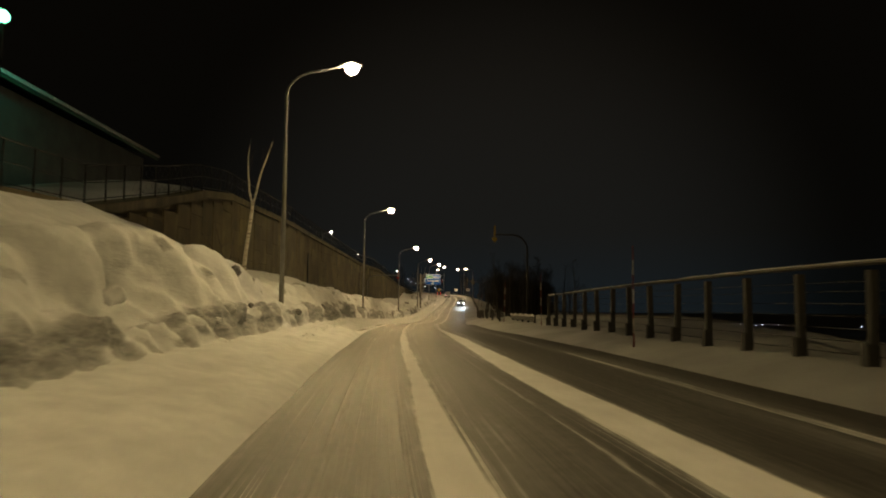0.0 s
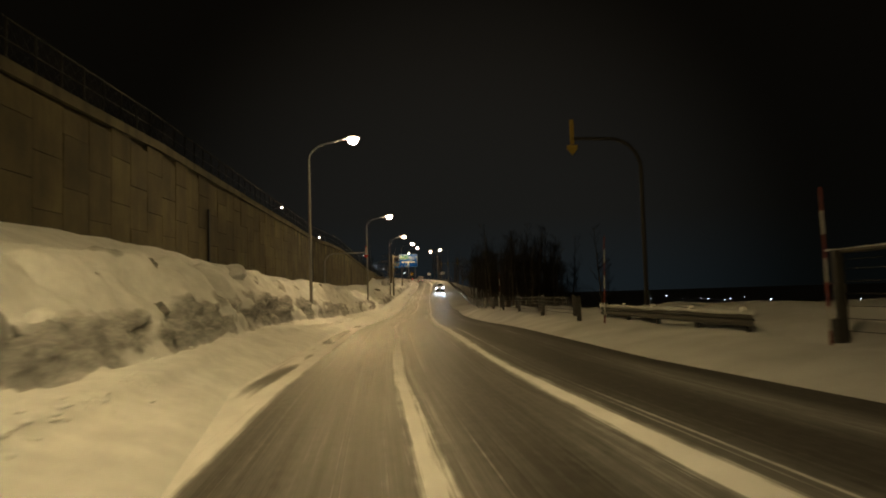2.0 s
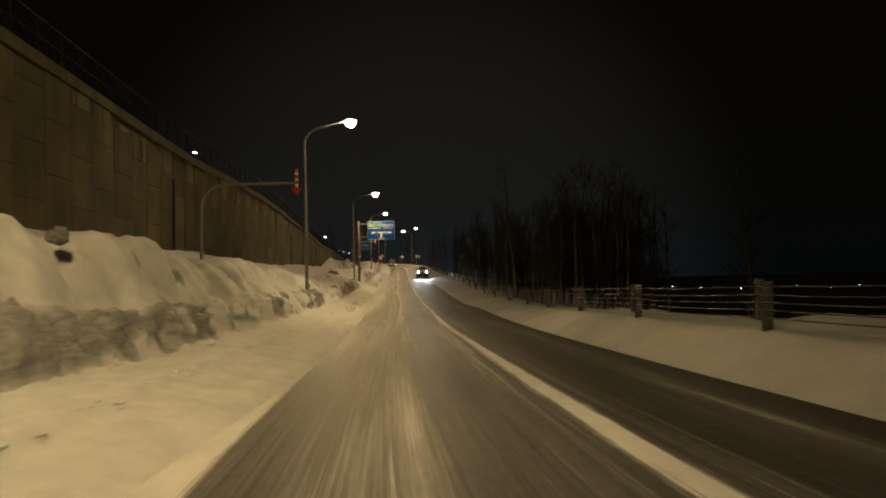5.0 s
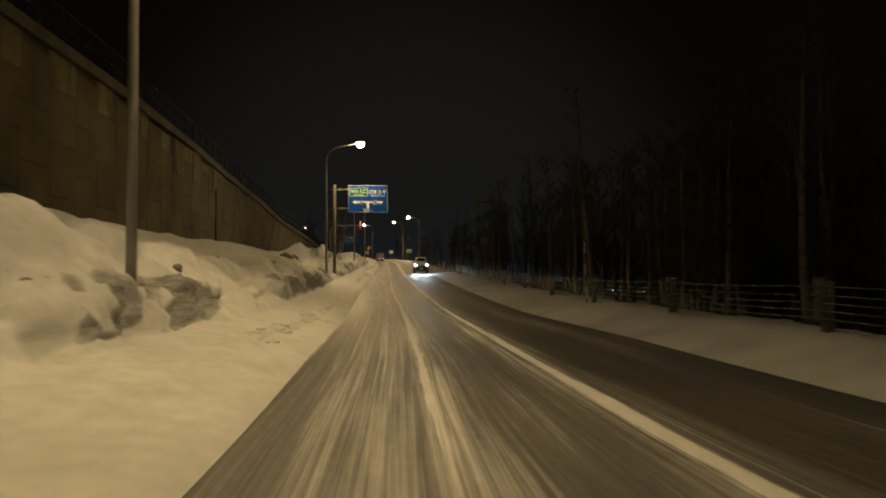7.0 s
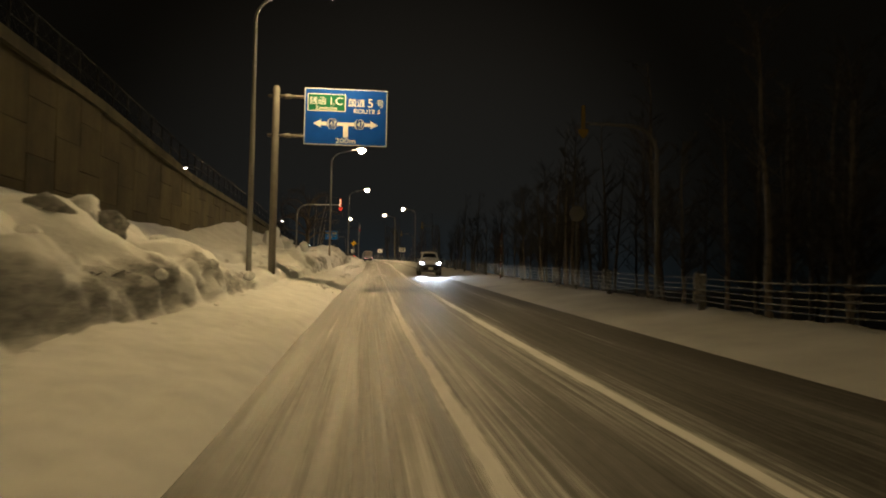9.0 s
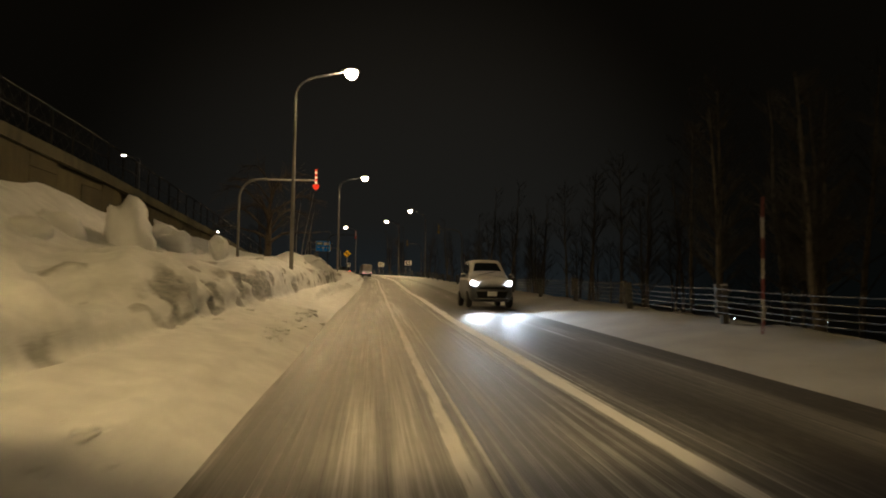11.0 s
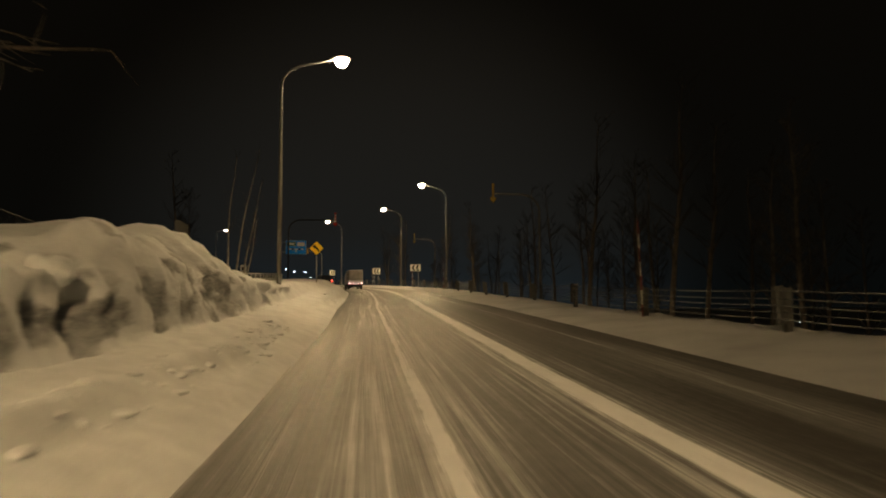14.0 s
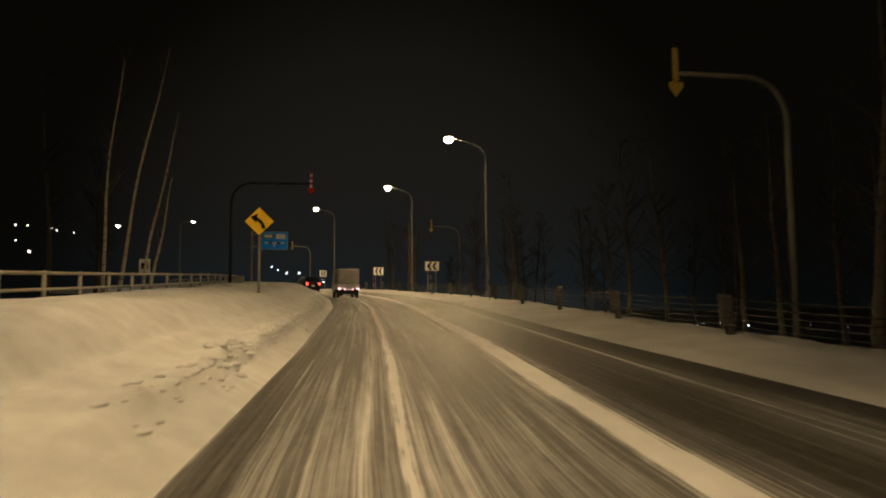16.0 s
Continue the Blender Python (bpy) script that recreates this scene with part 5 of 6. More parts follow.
def build_trees():
    forked_birch()
    spreading_tree()
    rng = random.Random(12)
    name = "tall leafless dark tree below the road"
    kinds = [bare_tree("bare_tree", frame_at(101, 13.5, -1.5), 9.5, 21, name, BARK, False, 1.6, "roadside woodland"),
             bare_tree("bare_tree", frame_at(108, 16, -2.0), 11.5, 22, name, BARK, False, 1.4, "roadside woodland"),
             bare_tree("bare_tree", frame_at(114, 13, -1.6), 8.0, 23, name, BARK, False, 1.7, "roadside woodland"),
             bare_tree("bare_tree", frame_at(104, 12.2, -1.3), 7.0, 25, name, BARK, False, 2.0, "roadside woodland")]
    for k in range(64):
        st, l = (99 + rng.uniform(0, 34), rng.uniform(10.5, 20)) if k < 26 else (98 + rng.uniform(0, 17), rng.uniform(10.5, 19))
        copy_thing(kinds[rng.choice((0, 2, 3))], frame_at(st, l, float(np.interp(l, [8, 14, 22], [-.3, -1.6, -3.2])), rng.uniform(0, 360)))
    for k in range(44):
        for row in range(2):
            st = 96 + k * 4.3 + rng.uniform(-2, 2)
            l = rng.uniform(10.2, 14.5) + row * rng.uniform(4, 11) + (3.0 if st > 165 else 0)
            src = kinds[rng.choice((0, 1, 2))]
            if st > 262:
                st, l = 262 + (st - 262) * .8, l - 1.5
            drop = float(np.interp(l, [8, 14, 22, 40], [-.3, -1.6, -3.2, -6]))
            copy_thing(src, frame_at(st, l, drop, rng.uniform(0, 360)))
    for st, l, k in ((228, -15, 1), (240, -16, 0), (250, -18, 2), (204, -21, 2)):
        copy_thing(kinds[k], frame_at(st, l, .2, rng.uniform(0, 360)))
    copy_thing(kinds[1], frame_at(207.5, 12.9, -1.0, 40))
    for k in range(42):
        st, l = (rng.uniform(116, 152), rng.uniform(9.8, 13.0)) if k < 18 else (rng.uniform(103, 122), rng.uniform(11, 17))
        copy_thing(kinds[rng.choice((2, 3))], frame_at(st, l, float(np.interp(l, [8, 14, 22], [-.3, -1.6, -3.2])), rng.uniform(0, 360)))
    rng = random.Random(51)
    for st, l, tall, lean, bow in ((219.2, -9.75, 9.6, .05, .5), (219.9, -9.5, 10.4, .17, .35), (221.9, -9.1, 8.2, .17, .5), (222.6, -8.9, 5.4, .15, .3)):
        birch = thing("slim_birch", frame_at(st, l, .3), "slender pale leafless birch beyond the railing", "tree", "slender birches")
        pts = [Vector((lean * tall * t + bow * (t * t - t) + .05 * math.sin(9 * t + st), .12 * math.sin(5 * t + l), -.5 + (tall + .5) * t)) for t in np.linspace(0, 1, 12)]
        part("trunk", a_tube(pts, [.075 * (1 - .9 * k / 11) + .006 for k in range(12)], 8), BIRCH, birch, smooth=True)
        bm = bmesh.new()
        for k in range(22):
            i = rng.randrange(4, 11)
            d = Vector((rng.uniform(-.8, .8), rng.uniform(-.8, .8), 1.1)).normalized()
            bp, _, way = grow(bm, pts[i].lerp(pts[i + 1], rng.random()), d, rng.uniform(.5, 1.5) * (1.2 - .06 * i), .011, 1, rng, 4, .5, 0)
            for _ in range(2):
                grow(bm, bp[rng.randrange(1, 4)], (way + Vector((rng.uniform(-.8, .8), rng.uniform(-.8, .8), .1))).normalized(), rng.uniform(.2, .6), .006, 0, rng, 3, .5, 0)
        part("twig_spray", bm, BARK, birch)


# ---- vehicles ----
def wheel(parent, x, y, r=.30, w=.18):
    tyre = bmesh.new()
    bmesh.ops.create_cone(tyre, cap_ends=True, segments=20, radius1=r, radius2=r, depth=w, matrix=pose(x, y, r, 0, 90, 0))
    bmesh.ops.bevel(tyre, geom=[ed for ed in tyre.edges if len(ed.link_faces) == 2 and any(len(f.verts) > 4 for f in ed.link_faces)], offset=.03, segments=2, affect="EDGES")
    t = part("tyre", tyre, RUBBER, parent)
    out = 1 if x > 0 else -1
    rim = bmesh.new()
    bmesh.ops.create_cone(rim, cap_ends=True, segments=16, radius1=r * .62, radius2=r * .55, depth=.03, matrix=pose(x + out * (w / 2 + .005), y, r, 0, 90 * out, 0))
    part("rim", rim, POLEGREY, t)


def loft(sections, close=True):
    """A body through cross-sections, each a list of points of equal length."""
    bm = bmesh.new()
    rings = [[bm.verts.new(p) for p in sec] for sec in sections]
    n = len(rings[0])
    for a, b in zip(rings, rings[1:]):
        for k in range(n - (0 if close else 1)):
            bm.faces.new((a[k], a[(k + 1) % n], b[(k + 1) % n], b[k]))
    bm.faces.new(rings[0][::-1])
    bm.faces.new(rings[-1])
    bmesh.ops.recalc_face_normals(bm, faces=bm.faces)
    return bm


def body_section(y, w, z0, z1, w1):
    """Cross-section at y: half width w low down, w1 at the top."""
    right = [(w * .94, z0), (w, z0 + .12), (w, z0 + (z1 - z0) * .55), (w * .5 + w1 * .5, z1 - .06), (w1 * .93, z1)]
    return [(x, y, z) for x, z in right] + [(-x, y, z) for x, z in right[::-1]]


def oncoming_car():
    """Rounded compact hatchback; y runs from its nose backwards."""
    car = thing("oncoming_car", frame_at(156.9, 4.17, .05), "dark compact hatchback dusted with snow, headlights on", "car")
    W = .80
    ys = np.array([0, .06, .2, .45, .8, 1.2, 1.8, 2.4, 3.0, 3.3, 3.45, 3.52])

    def lower_row(y):
        w = float(np.interp(y, [0, .06, .2, .5, 3.0, 3.4, 3.52], [.60, .70, .77, W, W, .76, .68]))
        zt = float(np.interp(y, [0, .06, .2, .45, .9, 3.3, 3.52], [.72, .86, .98, 1.05, 1.13, 1.16, 1.05]))
        z0 = float(np.interp(y, [0, .2, 3.3, 3.52], [.30, .22, .24, .36]))
        return [(-w * .80, y, z0), (-w * .97, y, z0 + .12), (-w, y, z0 + (zt - z0) * .45), (-w * .99, y, zt - .16), (-w * .92, y, zt - .04), (-w * .5, y, zt + .015), (0, y, zt + .03),
                (w * .5, y, zt + .015), (w * .92, y, zt - .04), (w * .99, y, zt - .16), (w, y, z0 + (zt - z0) * .45), (w * .97, y, z0 + .12), (w * .80, y, z0)]

    part("body", loft([lower_row(float(y)) for y in ys]), DUSTED, car, "dark car body dusted with snow", True)

    def dome(y, b, lift=0.0):
        """Point of the cabin skin: y along the car, b from -1 (one sill of the windows) over the roof to 1."""
        zt = float(np.interp(y, [.78, .95, 1.15, 1.4, 1.62, 1.9, 2.6, 3.1, 3.3, 3.5], [1.10, 1.26, 1.42, 1.60, 1.72, 1.80, 1.80, 1.73, 1.56, 1.12]))
        zb, wb = 1.08, .745
        wt = float(np.interp(zt, [1.1, 1.7], [.70, .56]))
        a = abs(b)
        if a > .62:
            k = (1 - a) / .38
            x, z = wb + (wt + .02 - wb) * k, zb + (zt - .05 - zb) * k
        else:
            x, z = wt * min(1, a / .62) ** .92 + .02 * (a / .62) ** 4, zt - .05 * (a / .62) ** 3
        return (math.copysign(x + lift * (a > .62), b), y - lift * .7 * (y < 1.6 and a < .62), z + lift * .8 * (a <= .62))

    def patch(y0, y1, b0, b1, lift, ny=6, nb=10):
        bm = bmesh.new()
        grid = [[bm.verts.new(dome(y0 + (y1 - y0) * i / ny, (b0(i / ny) if callable(b0) else b0) * (1 - j / nb) + (b1(i / ny) if callable(b1) else b1) * j / nb, lift)) for j in range(nb + 1)] for i in range(ny + 1)]
        for i in range(ny):
            for j in range(nb):
                bm.faces.new((grid[i][j], grid[i][j + 1], grid[i + 1][j + 1], grid[i + 1][j]))
        ext = bmesh.ops.extrude_face_region(bm, geom=bm.faces[:])
        for v in ext["geom"]:
            if isinstance(v, bmesh.types.BMVert):
                v.co.z -= .01
                v.co.x *= .99
        bmesh.ops.recalc_face_normals(bm, faces=bm.faces)
        return bm

    part("cabin", patch(.78, 3.5, -1, 1, 0, 22, 26), DUSTED, car, "snow-dusted roof and pillars", True)
    part("windscreen", patch(1.06, 1.49, lambda t: -.50 + .07 * t, lambda t: .50 - .07 * t, .02, 8, 10), CARGLASS, car, "dark windscreen", True)
    for x in (-1, 1):
        part("side_window", patch(1.25, 2.15, x * .66, x * .93, .012, 6, 4), CARGLASS, car, "dark door window", True)
        part("side_window", patch(2.25, 3.0, x * .66, x * .93, .012, 6, 4), CARGLASS, car, "dark door window", True)
        lamp = bmesh.new()
        bmesh.ops.create_icosphere(lamp, subdivisions=3, radius=1.0)
        for v in lamp.verts:
            a, c, d = v.co
            v.co = (x * (.62 + a * .135), .09 + c * .09 + max(0, a) * .10, .86 + d * .078 * (1 + .45 * a) + a * .035)
        part("headlight", lamp, HEADLIGHT, car, "bright white headlight", True)
        mirror = bmesh.new()
        bmesh.ops.create_icosphere(mirror, subdivisions=2, radius=1.0, matrix=Matrix.Translation((x * (W + .10), 1.12, 1.18)) @ Matrix.Diagonal((.11, .06, .08, 1)))
        part("wing_mirror", mirror, DUSTED, car, smooth=True)
        part("door_handle", a_box(x * W * .985 - .012, x * W * .985 + .012, 2.05, 2.22, .98, 1.01, bevel=.006), DUSTED, car)
        for y in (.66, 2.98):
            wheel(car, x * (W - .06), y, .31)
        data = D.lights.new("headlight_beam", "SPOT")
        data.energy, data.color, data.spot_size, data.spot_blend, data.shadow_soft_size = 1500, (.86, .95, 1.0), radians(44), .95, .08
        beam = new("beam", data)
        beam.parent = car
        beam.matrix_basis = look((x * .62, -.12, .87), (x * .62 + .9, -9, -.5))
    part("grille", a_slab([(-.52, .66), (.52, .66), (.44, .74), (-.44, .74)], -.02, .05), BLACK, car)
    part("air_intake", a_slab([(-.50, .36), (.50, .36), (.56, .58), (-.56, .58)], -.03, .05), BLACK, car, "black lower intake")
    part("bumper_trim", a_box(-.60, .60, -.045, .03, .32, .355, bevel=.012), CHROME, car, "bright strip under the bumper")
    part("plate_blank", a_box(-.165, .165, -.06, -.03, .42, .585), WHITE, car, "plain white number plate")
    part("wiper", a_tube([Vector(dome(.84, -.3, .04)), Vector(dome(1.0, .25, .04))], .010, 5), BLACK, car)
    return car


def light_truck():
    truck = thing("light_truck", frame_at(236.2, .15, 0, 4), "small pickup truck with a grey canvas cover, tail lights on", "truck")
    part("chassis", a_box(-.66, .66, .05, 3.2, .30, .60, bevel=.02), DARKSTEEL, truck)
    part("under_guard", a_box(-.62, .62, .0, .05, .28, .40, bevel=.012), DARKSTEEL, truck)
    for z in (1.2, 1.5):
        part("canvas_rope", a_tube([(-.705, .06, z), (-.705, 1.9, z)], .012, 6), RUBBER, truck)
    part("load_bed", a_box(-.72, .72, .0, 2.0, .60, .92, bevel=.02), WHITEPAINT, truck)
    part("tailgate", a_box(-.70, .70, -.03, .0, .62, .92, bevel=.01), WHITEPAINT, truck)
    cover = a_box(-.70, .70, .02, 2.0, .92, 1.88, bevel=.09)
    bmesh.ops.subdivide_edges(cover, edges=cover.edges[:], cuts=2, use_grid_fill=True)
    for v in cover.verts:
        v.co += Vector((0, 0, .018 * fbm(v.co.x * 2, v.co.y * 2, v.co.z * 2)))
    part("canvas_cover", cover, CANVAS, truck, "grey canvas load cover", True)
    part("cab", loft([body_section(y, .72, .50, z1, w1) for y, z1, w1 in ((2.05, 1.74, .62), (2.6, 1.76, .62), (3.0, 1.70, .60), (3.28, 1.05, .68), (3.32, .72, .70))]), WHITEPAINT, truck)
    part("bumper", a_box(-.68, .68, -.06, .02, .44, .52, bevel=.015), DARKSTEEL, truck)
    part("plate_blank", a_box(-.165, .165, -.045, -.02, .50, .62), WHITE, truck, "plain number plate")
    for x in (-.60, .60):
        part("tail_light", a_box(x - .07, x + .07, -.07, -.02, .57, .65, bevel=.015), TAIL, truck, "glowing tail light")
        part("mud_flap", a_box(math.copysign(.52, x) - .14, math.copysign(.52, x) + .14, .18, .20, .14, .46), RUBBER, truck, "black rubber mud flap")
        part("marker_lamp", a_box(x * .42 - .03, x * .42 + .03, -.07, -.02, .55, .59), TAIL, truck)
        for y in (.62, 2.75):
            wheel(truck, math.copysign(.62, x), y, .27, .15)
    part("roof_snow", a_box(-.62, .62, .12, 1.9, 1.86, 1.92, bevel=.025), SNOW, truck)


def dark_car():
    car = thing("leading_car", frame_at(258, -.3, 0, 10), "dark hatchback with red tail lights ahead of the truck", "car")
    W = .80
    part("body", loft([body_section(y, w, .22, z1, w1) for y, w, z1, w1 in ((0, W * .94, .92, W * .86), (.3, W, 1.0, W * .9), (2.6, W, 1.0, W * .9), (3.6, W * .96, .82, W * .84), (3.8, W * .9, .66, W * .8))]), PAINT, car)
    part("cabin", loft([body_section(y, W * .9, .95, z1, w1) for y, z1, w1 in ((.06, 1.05, W * .8), (.5, 1.5, W * .68), (1.8, 1.54, W * .68), (2.6, 1.06, W * .76))]), PAINT, car)
    part("rear_window", a_slab([(-.55, 0), (.55, 0), (.47, .42), (-.47, .42)], -.012, .01), CARGLASS, car).matrix_basis = pose(0, .13, 1.05, -42, 0, 0)
    for x in (-.62, .62):
        part("tail_light", a_box(x - .10, x + .10, -.03, .03, .72, .90, bevel=.02), DOTRED, car, "glowing red tail light")
        for y in (.7, 3.0):
            wheel(car, math.copysign(.72, x), y)
    part("plate_blank", a_box(-.165, .165, -.03, .0, .55, .70), WHITE, car)


# ---- far things ----
def far_lamp(s, l, h, turn=0.0, small=1.0):
    lamp = thing("street_lamp", frame_at(s, l, h - 10.05, turn), "distant street lamp on a side road, lit", "street lamp", "far street lamps")
    part("pole", a_tube(arm_points(9.25, 1.6, .9, .5), [.07, .06, .05] + [.035] * 7 + [.025], 8), STEEL, lamp)
    bm = bmesh.new()
    bmesh.ops.create_icosphere(bm, subdivisions=2, radius=1.0, matrix=Matrix.Translation((1.8, 0, 9.98)) @ Matrix.Diagonal((.36 * small, .2 * small, .13 * small, 1)))
    head = part("luminaire", bm, HOUSING, lamp, smooth=True)
    bm = bmesh.new()
    bmesh.ops.create_icosphere(bm, subdivisions=2, radius=1.0, matrix=Matrix.Translation((1.8, 0, 9.90)) @ Matrix.Diagonal((.32 * small, .18 * small, .15 * small, 1)))
    part("bowl", bm, GLASS_FAR, head, "glowing glass bowl", True)
    return lamp


def far_plates(lamp):
    """Two yellow arrow plates clamped to the pole."""
    for x in (-.42, .42):
        plate = part("arrow_plate", a_slab(rect(x - .32, x + .32, 4.0, 4.75), .10, .14), YELLOW, lamp, "small yellow arrow plate")
        part("arrow", a_slab([(x - .2, 4.38), (x + .12, 4.65), (x + .12, 4.10)], .14, .15), BLACK, plate, "black arrow")


def town_lights():
    def cluster(name, spots, material, label, lo, hi, seed):
        rng = random.Random(seed)
        bm = bmesh.new()
        for spot in spots:
            bmesh.ops.create_icosphere(bm, subdivisions=1, radius=rng.uniform(lo, hi), matrix=Matrix.Translation(spot))
        tagged(new(name, mesh_of(name, bm, material)), label, "town lights", kind="stuff")

    shore = [(554, 1133, -33), (577, 1121, -28), (600, 1108, -34), (626, 1093, -33), (636, 1087, -34), (657, 1074, -37), (665, 1069, -35), (685, 1056, -33), (780, 985, -34), (844, 928, -34), (816, 955, -38)]
    cluster("shore_lights", shore, TOWN, "far cold lights of a town along the shore", .36, .66, 2)
    cluster("beacon_light", [(716, 1034, -37)], TOWN, "one bright cold light on the far shore", 1.1, 1.1, 3)
    hill = [(-105, 588, 44), (-100, 590, 44), (-89, 593, 43), (-87, 594, 42), (-79, 596, 41), (-105, 589, 36), (-99, 591, 30)]
    cluster("hillside_lights", hill, TOWNW, "scattered lights of houses on the far hillside", .32, .62, 4)
    village = [(24, 420, 14), (26, 420, 13), (29, 420, 12), (33, 419, 12), (35, 419, 10), (41, 419, 9)]
    cluster("village_lights", village, TOWN, "cold lights of a village past the bend", .13, .22, 5)


def green_house():
    house = thing("dark_house", frame_at(31, -16.6, 3.5), "dark house above the wall with snow along its eave", "house")
    part("wall", a_box(-9, 0, -15, 13, -1.5, 6.7), SIDING, house, "dark wall under a green glow")
    part("roof", loft([[(.7, y, 6.7), (.7, y, 6.9), (-5, y, 9.0), (-10, y, 6.9), (-10, y, 6.7), (-5, y, 8.8)] for y in (-15.6, 13.6)]), ROOFGREEN, house, "metal roof with the lamp's green put into its colour")
    part("eave_snow", loft([[(.78, y, 6.86), (.74, y, 7.05), (-.3, y, 7.4), (-4.5, y, 9.0), (-4.5, y, 8.85), (.4, y, 7.0)] for y in np.linspace(-15.6, 13.6, 12)]), SNOW, house, "snow lying on the roof")
    lamp = thing("green_lamp", frame_at(24.8, -13.75, 0), "green glowing lamp on a dark pole above the bank", "lamp")
    part("pole", a_tube([(0, 0, 2), (0, 0, 10.9)], .06, 8), DARKSTEEL, lamp)
    bm = bmesh.new()
    bmesh.ops.create_icosphere(bm, subdivisions=2, radius=.24, matrix=Matrix.Translation((0, 0, 11.1)))
    part("bulb", bm, GREENGLASS, lamp, "green glass", True)
    data = D.lights.new("green_glow", "SPOT")
    data.energy, data.color, data.shadow_soft_size, data.spot_size, data.spot_blend = 300, (.10, 1.0, .62), .2, radians(120), .8
    g = new("glow", data)
    g.parent = lamp
    g.matrix_basis = look((-.35, .2, 11.1), (-6, 4, 10.0))


# ---- loose snow ----
def snow_clods():
    """Clods along the ploughed edge, too many to count."""
    rng = random.Random(8)
    bm = bmesh.new()
    bmesh.ops.create_icosphere(bm, subdivisions=2, radius=1.0)
    unit = [v.co.copy() for v in bm.verts]
    tri = [[v.index for v in f.verts] for f in bm.faces]
    bm.free()
    verts, faces = [], []
    spots = []
    for _ in range(2600):
        st = rng.uniform(-2, 226)
        gate = fbm(st * .09, 3.3, 17.0, 2) + .8 * (float(RIDGE_H(st)) - .75)
        if gate > .0 and float(FOOT(st)) + .25 < float(RIDGE(st)):
            spots.append((st, float(RIDGE(st)) + .03 + rng.gauss(0, .13), (.014 + .045 * rng.random() ** 2.2) * (.25 + .9 * float(RIDGE_H(st)))))
    for lo, hi, n in ((94, 97.5, 46), (100, 106, 70), (131, 134, 30), (144, 152, 70), (178.5, 184, 50), (199.5, 217.5, 300)):
        for _ in range(n):
            st = rng.uniform(lo, hi)
            spots.append((st, float(RIDGE(st)) + .12 * fbm(st * .5, 5.0, 2.0, 2) + rng.gauss(0, .06 if st > 199 else .16), rng.uniform(.03, .085)))
    for _ in range(90):
        st = rng.uniform(-2, 190)
        spots.append((st, float(FOOT(st)) + rng.uniform(.02, .5), .02 + .06 * rng.random() ** 2.2))
    for st, l, r in spots:
        x, y, z = (float(v) for v in place(st, l, bank_height(st, l) + ridge_rise(st, l, bank_profile(st)[1]) + mound_rise(st, l) + r * .05))
        sx, sy, sz = rng.uniform(.8, 1.7), rng.uniform(.8, 1.7), rng.uniform(.32, .55)
        ang, seed = rng.uniform(0, 6.28), rng.uniform(0, 99)
        first = len(verts)
        for u in unit:
            q = u * r * (1 + .38 * noise.noise(u * 1.4 + Vector((seed, 0, 0))))
            qx, qy = q.x * sx, q.y * sy
            verts.append((x + qx * math.cos(ang) - qy * math.sin(ang), y + qx * math.sin(ang) + qy * math.cos(ang), z + q.z * sz))
        faces += [[first + k for k in f] for f in tri]
    me = D.meshes.new("snow_clods")
    me.from_pydata(verts, [], faces)
    me.materials.append(CLOD)
    me.polygons.foreach_set("use_smooth", [True] * len(me.polygons))
    tagged(new("snow_clods", me), "loose white snow clods along the ploughed edge", "snow clods", kind="stuff")


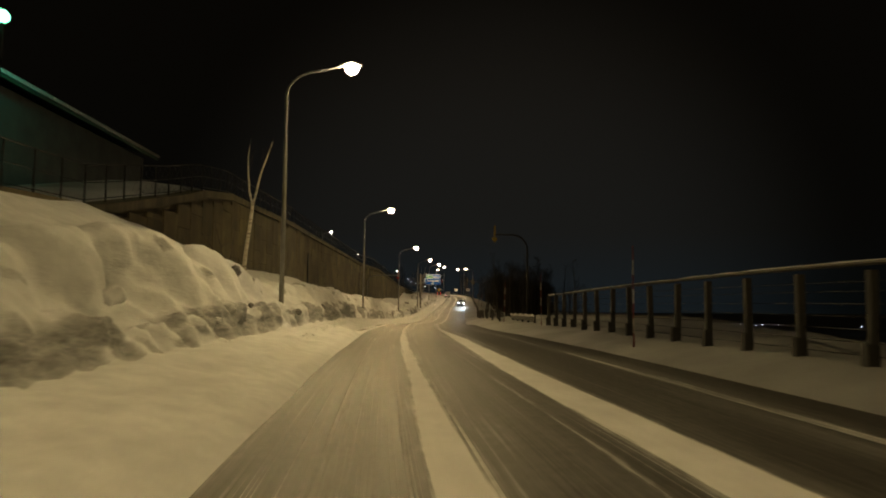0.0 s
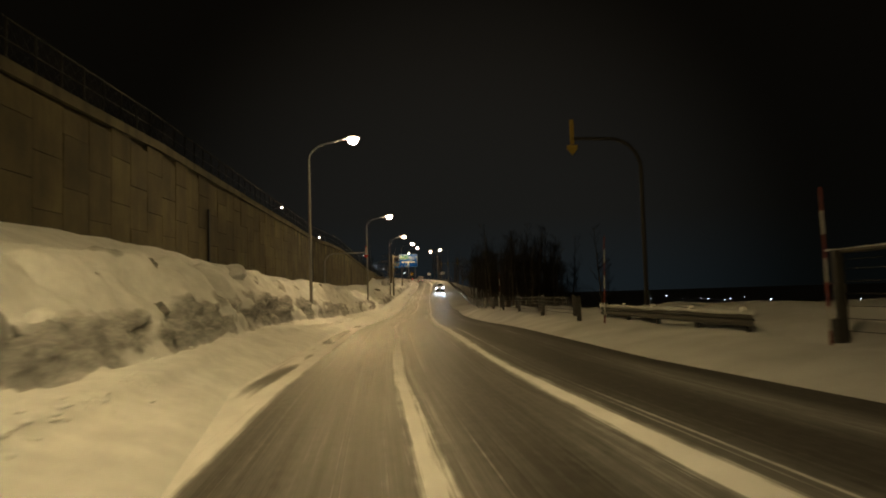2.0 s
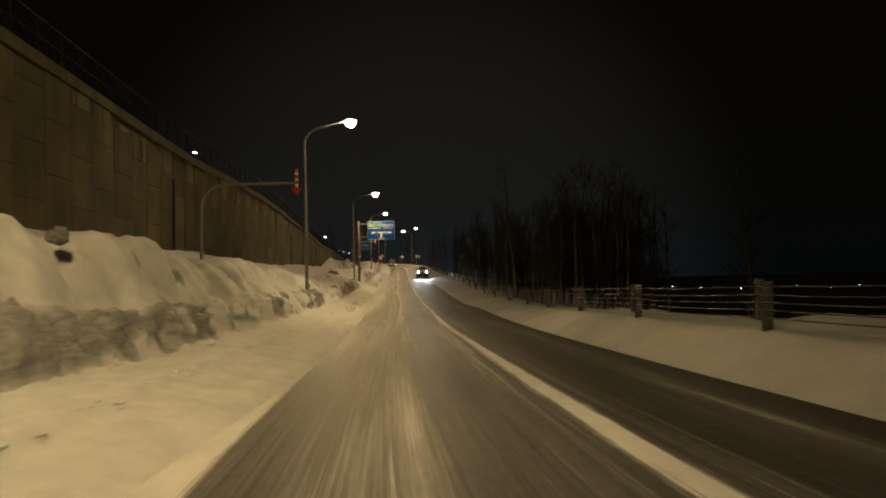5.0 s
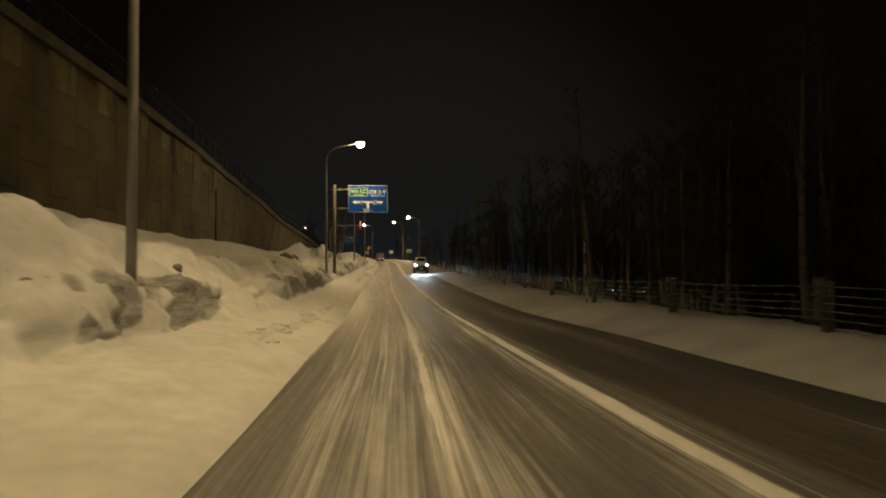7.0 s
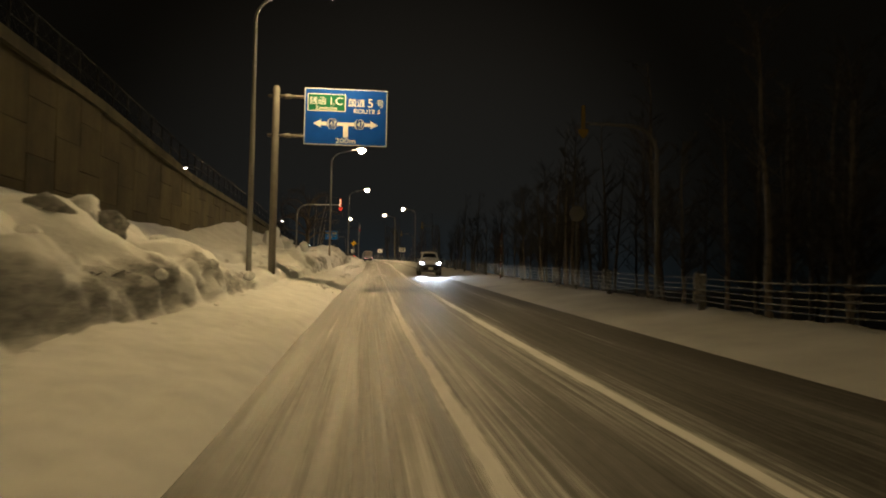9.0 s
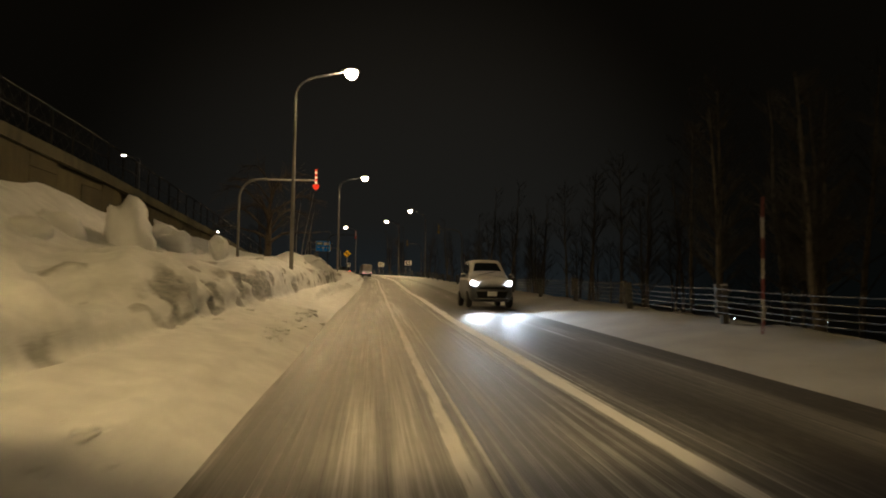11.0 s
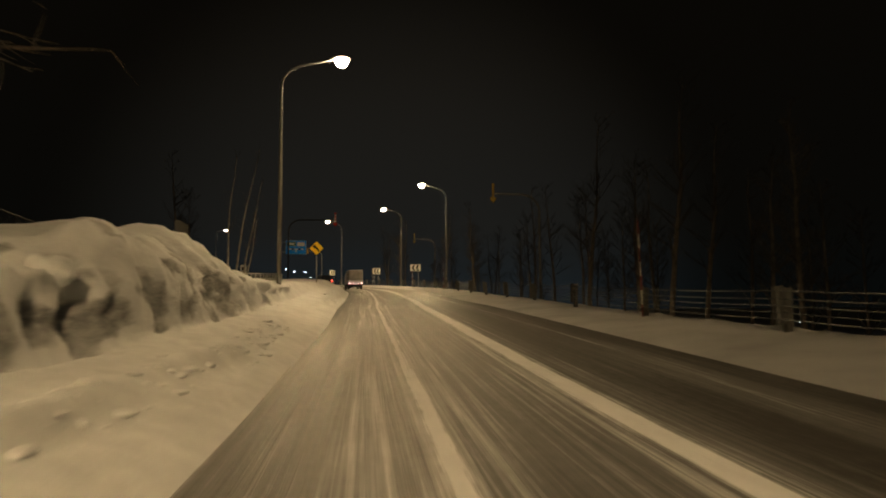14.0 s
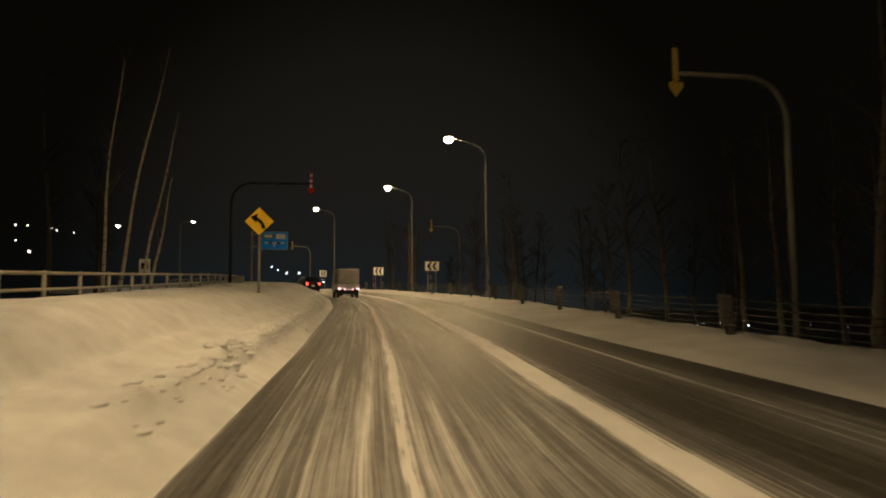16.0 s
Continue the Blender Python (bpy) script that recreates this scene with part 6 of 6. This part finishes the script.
def snow_chunks():
    """Frozen blocks that stick out of the bank."""
    rng = random.Random(14)
    made = []
    for k in range(6):
        bm = bmesh.new()
        bmesh.ops.create_icosphere(bm, subdivisions=3, radius=1.0)
        for v in bm.verts:
            c = v.co
            c2 = Vector([math.copysign(abs(q) ** .8, q) for q in c])
            v.co = c2 * (.8 + .30 * fbm(c.x * 1.2 + k * 7, c.y * 1.2, c.z * 1.2) + .10 * fbm(c.x * 4, c.y * 4, c.z * 4 + k))
        made.append(mesh_of("snow_chunk", bm, GRITTY if k == 5 else CLOD, True))

    def put(st, l, size, which, sink=.55):
        gritty = which == 5
        label = "grey frozen block stuck in the snow bank" if gritty else "rounded white snow lump on the bank"
        ob = tagged(new("snow_chunk", made[which]), label, "snow chunk", "frozen blocks in the bank")
        ob.matrix_basis = frame_at(st, l, bank_height(st, l) + mound_rise(st, l) - size * sink) @ pose(0, 0, 0, rng.uniform(-25, 25), rng.uniform(-25, 25), rng.uniform(0, 360)) @ Matrix.Diagonal((size * rng.uniform(.9, 1.5), size, size * rng.uniform(.75, .95), 1))

    for lo, hi, n in ((2, 60, 14), (20, 40, 8), (56, 84, 6), (85, 130, 14), (136, 170, 10), (170, 182, 8)):
        for _ in range(n):
            st = rng.uniform(lo, hi)
            r = rng.choice((rng.uniform(.2, .7), rng.uniform(.7, 2.4)))
            put(st, float(FOOT(st)) - r, rng.uniform(.10, .32), rng.randrange(6 if st < 130 else 5))
    # dark frozen blocks high on the slope
    for st, l, size in ((119.3, -5.1, .5), (121.8, -5.1, .42), (23.5, -5.2, .32), (39.5, -5.3, .35), (36.0, -5.0, .3)):
        put(st, l, size, 5, .35)
    # larger lumps that crown the bank
    for st, l, size in ((121.5, -5.6, .55), (124.5, -4.9, .42), (58.5, -5.4, .5), (66, -5.6, .45), (48.6, -5.6, .5), (158.6, -6.9, .6),
                        (176.2, -5.3, .5), (134.5, -5.2, .4), (139, -5.5, .5), (149.4, -7.4, .8), (147.6, -7.2, .55)):
        put(st, l, size, rng.choice((0, 1, 3, 4)), .45)
    # a tall heap, a tilted slab over a hollow and an upright block behind the front of the bank
    for st, l, h, dims, tilt, which, label in ((151.4, -6.35, 1.95, (.75, .85, 1.3), 8, 1, "tall white heap of thrown-up snow on the bank"), (153.5, -5.85, 2.10, (.62, 1.8, .22), -11, 3, "tilted slab of frozen snow over a hollow"),
                                               (154.0, -4.65, 1.92, (.36, .40, .42), 12, 0, "upright frozen block on the bank"), (155.6, -6.6, 2.15, (.7, .5, .3), 5, 4, "rounded white snow lump on the bank")):
        ob = tagged(new("snow_chunk", made[which]), label, "snow chunk", "frozen blocks in the bank")
        ob.matrix_basis = frame_at(st, l, h) @ pose(0, 0, 0, tilt, 0, 6) @ Matrix.Diagonal((*dims, 1))


build_road()
build_bank()
build_verge()
build_ground()
wall = build_wall()
build_plateau()
build_wall_fence(wall)
build_lamps()
build_markers()
build_snow_poles()
build_guard_cable()
build_snow_fence()
build_guard_rail()
build_pipe_rail()
build_signs()
build_trees()
oncoming_car()
light_truck()
dark_car()
for s, l, h, size in ((298.2, -6.2, 10.0, 1), (312.8, -11.4, 10.0, 1), (136.5, -23.9, 15.9, .6)):
    far_lamp(s, l, h, small=size)
far_plates(far_lamp(214.5, -27.4, 14.3, 180))
town_lights()
green_house()
snow_clods()
snow_chunks()
build_panels(wall)
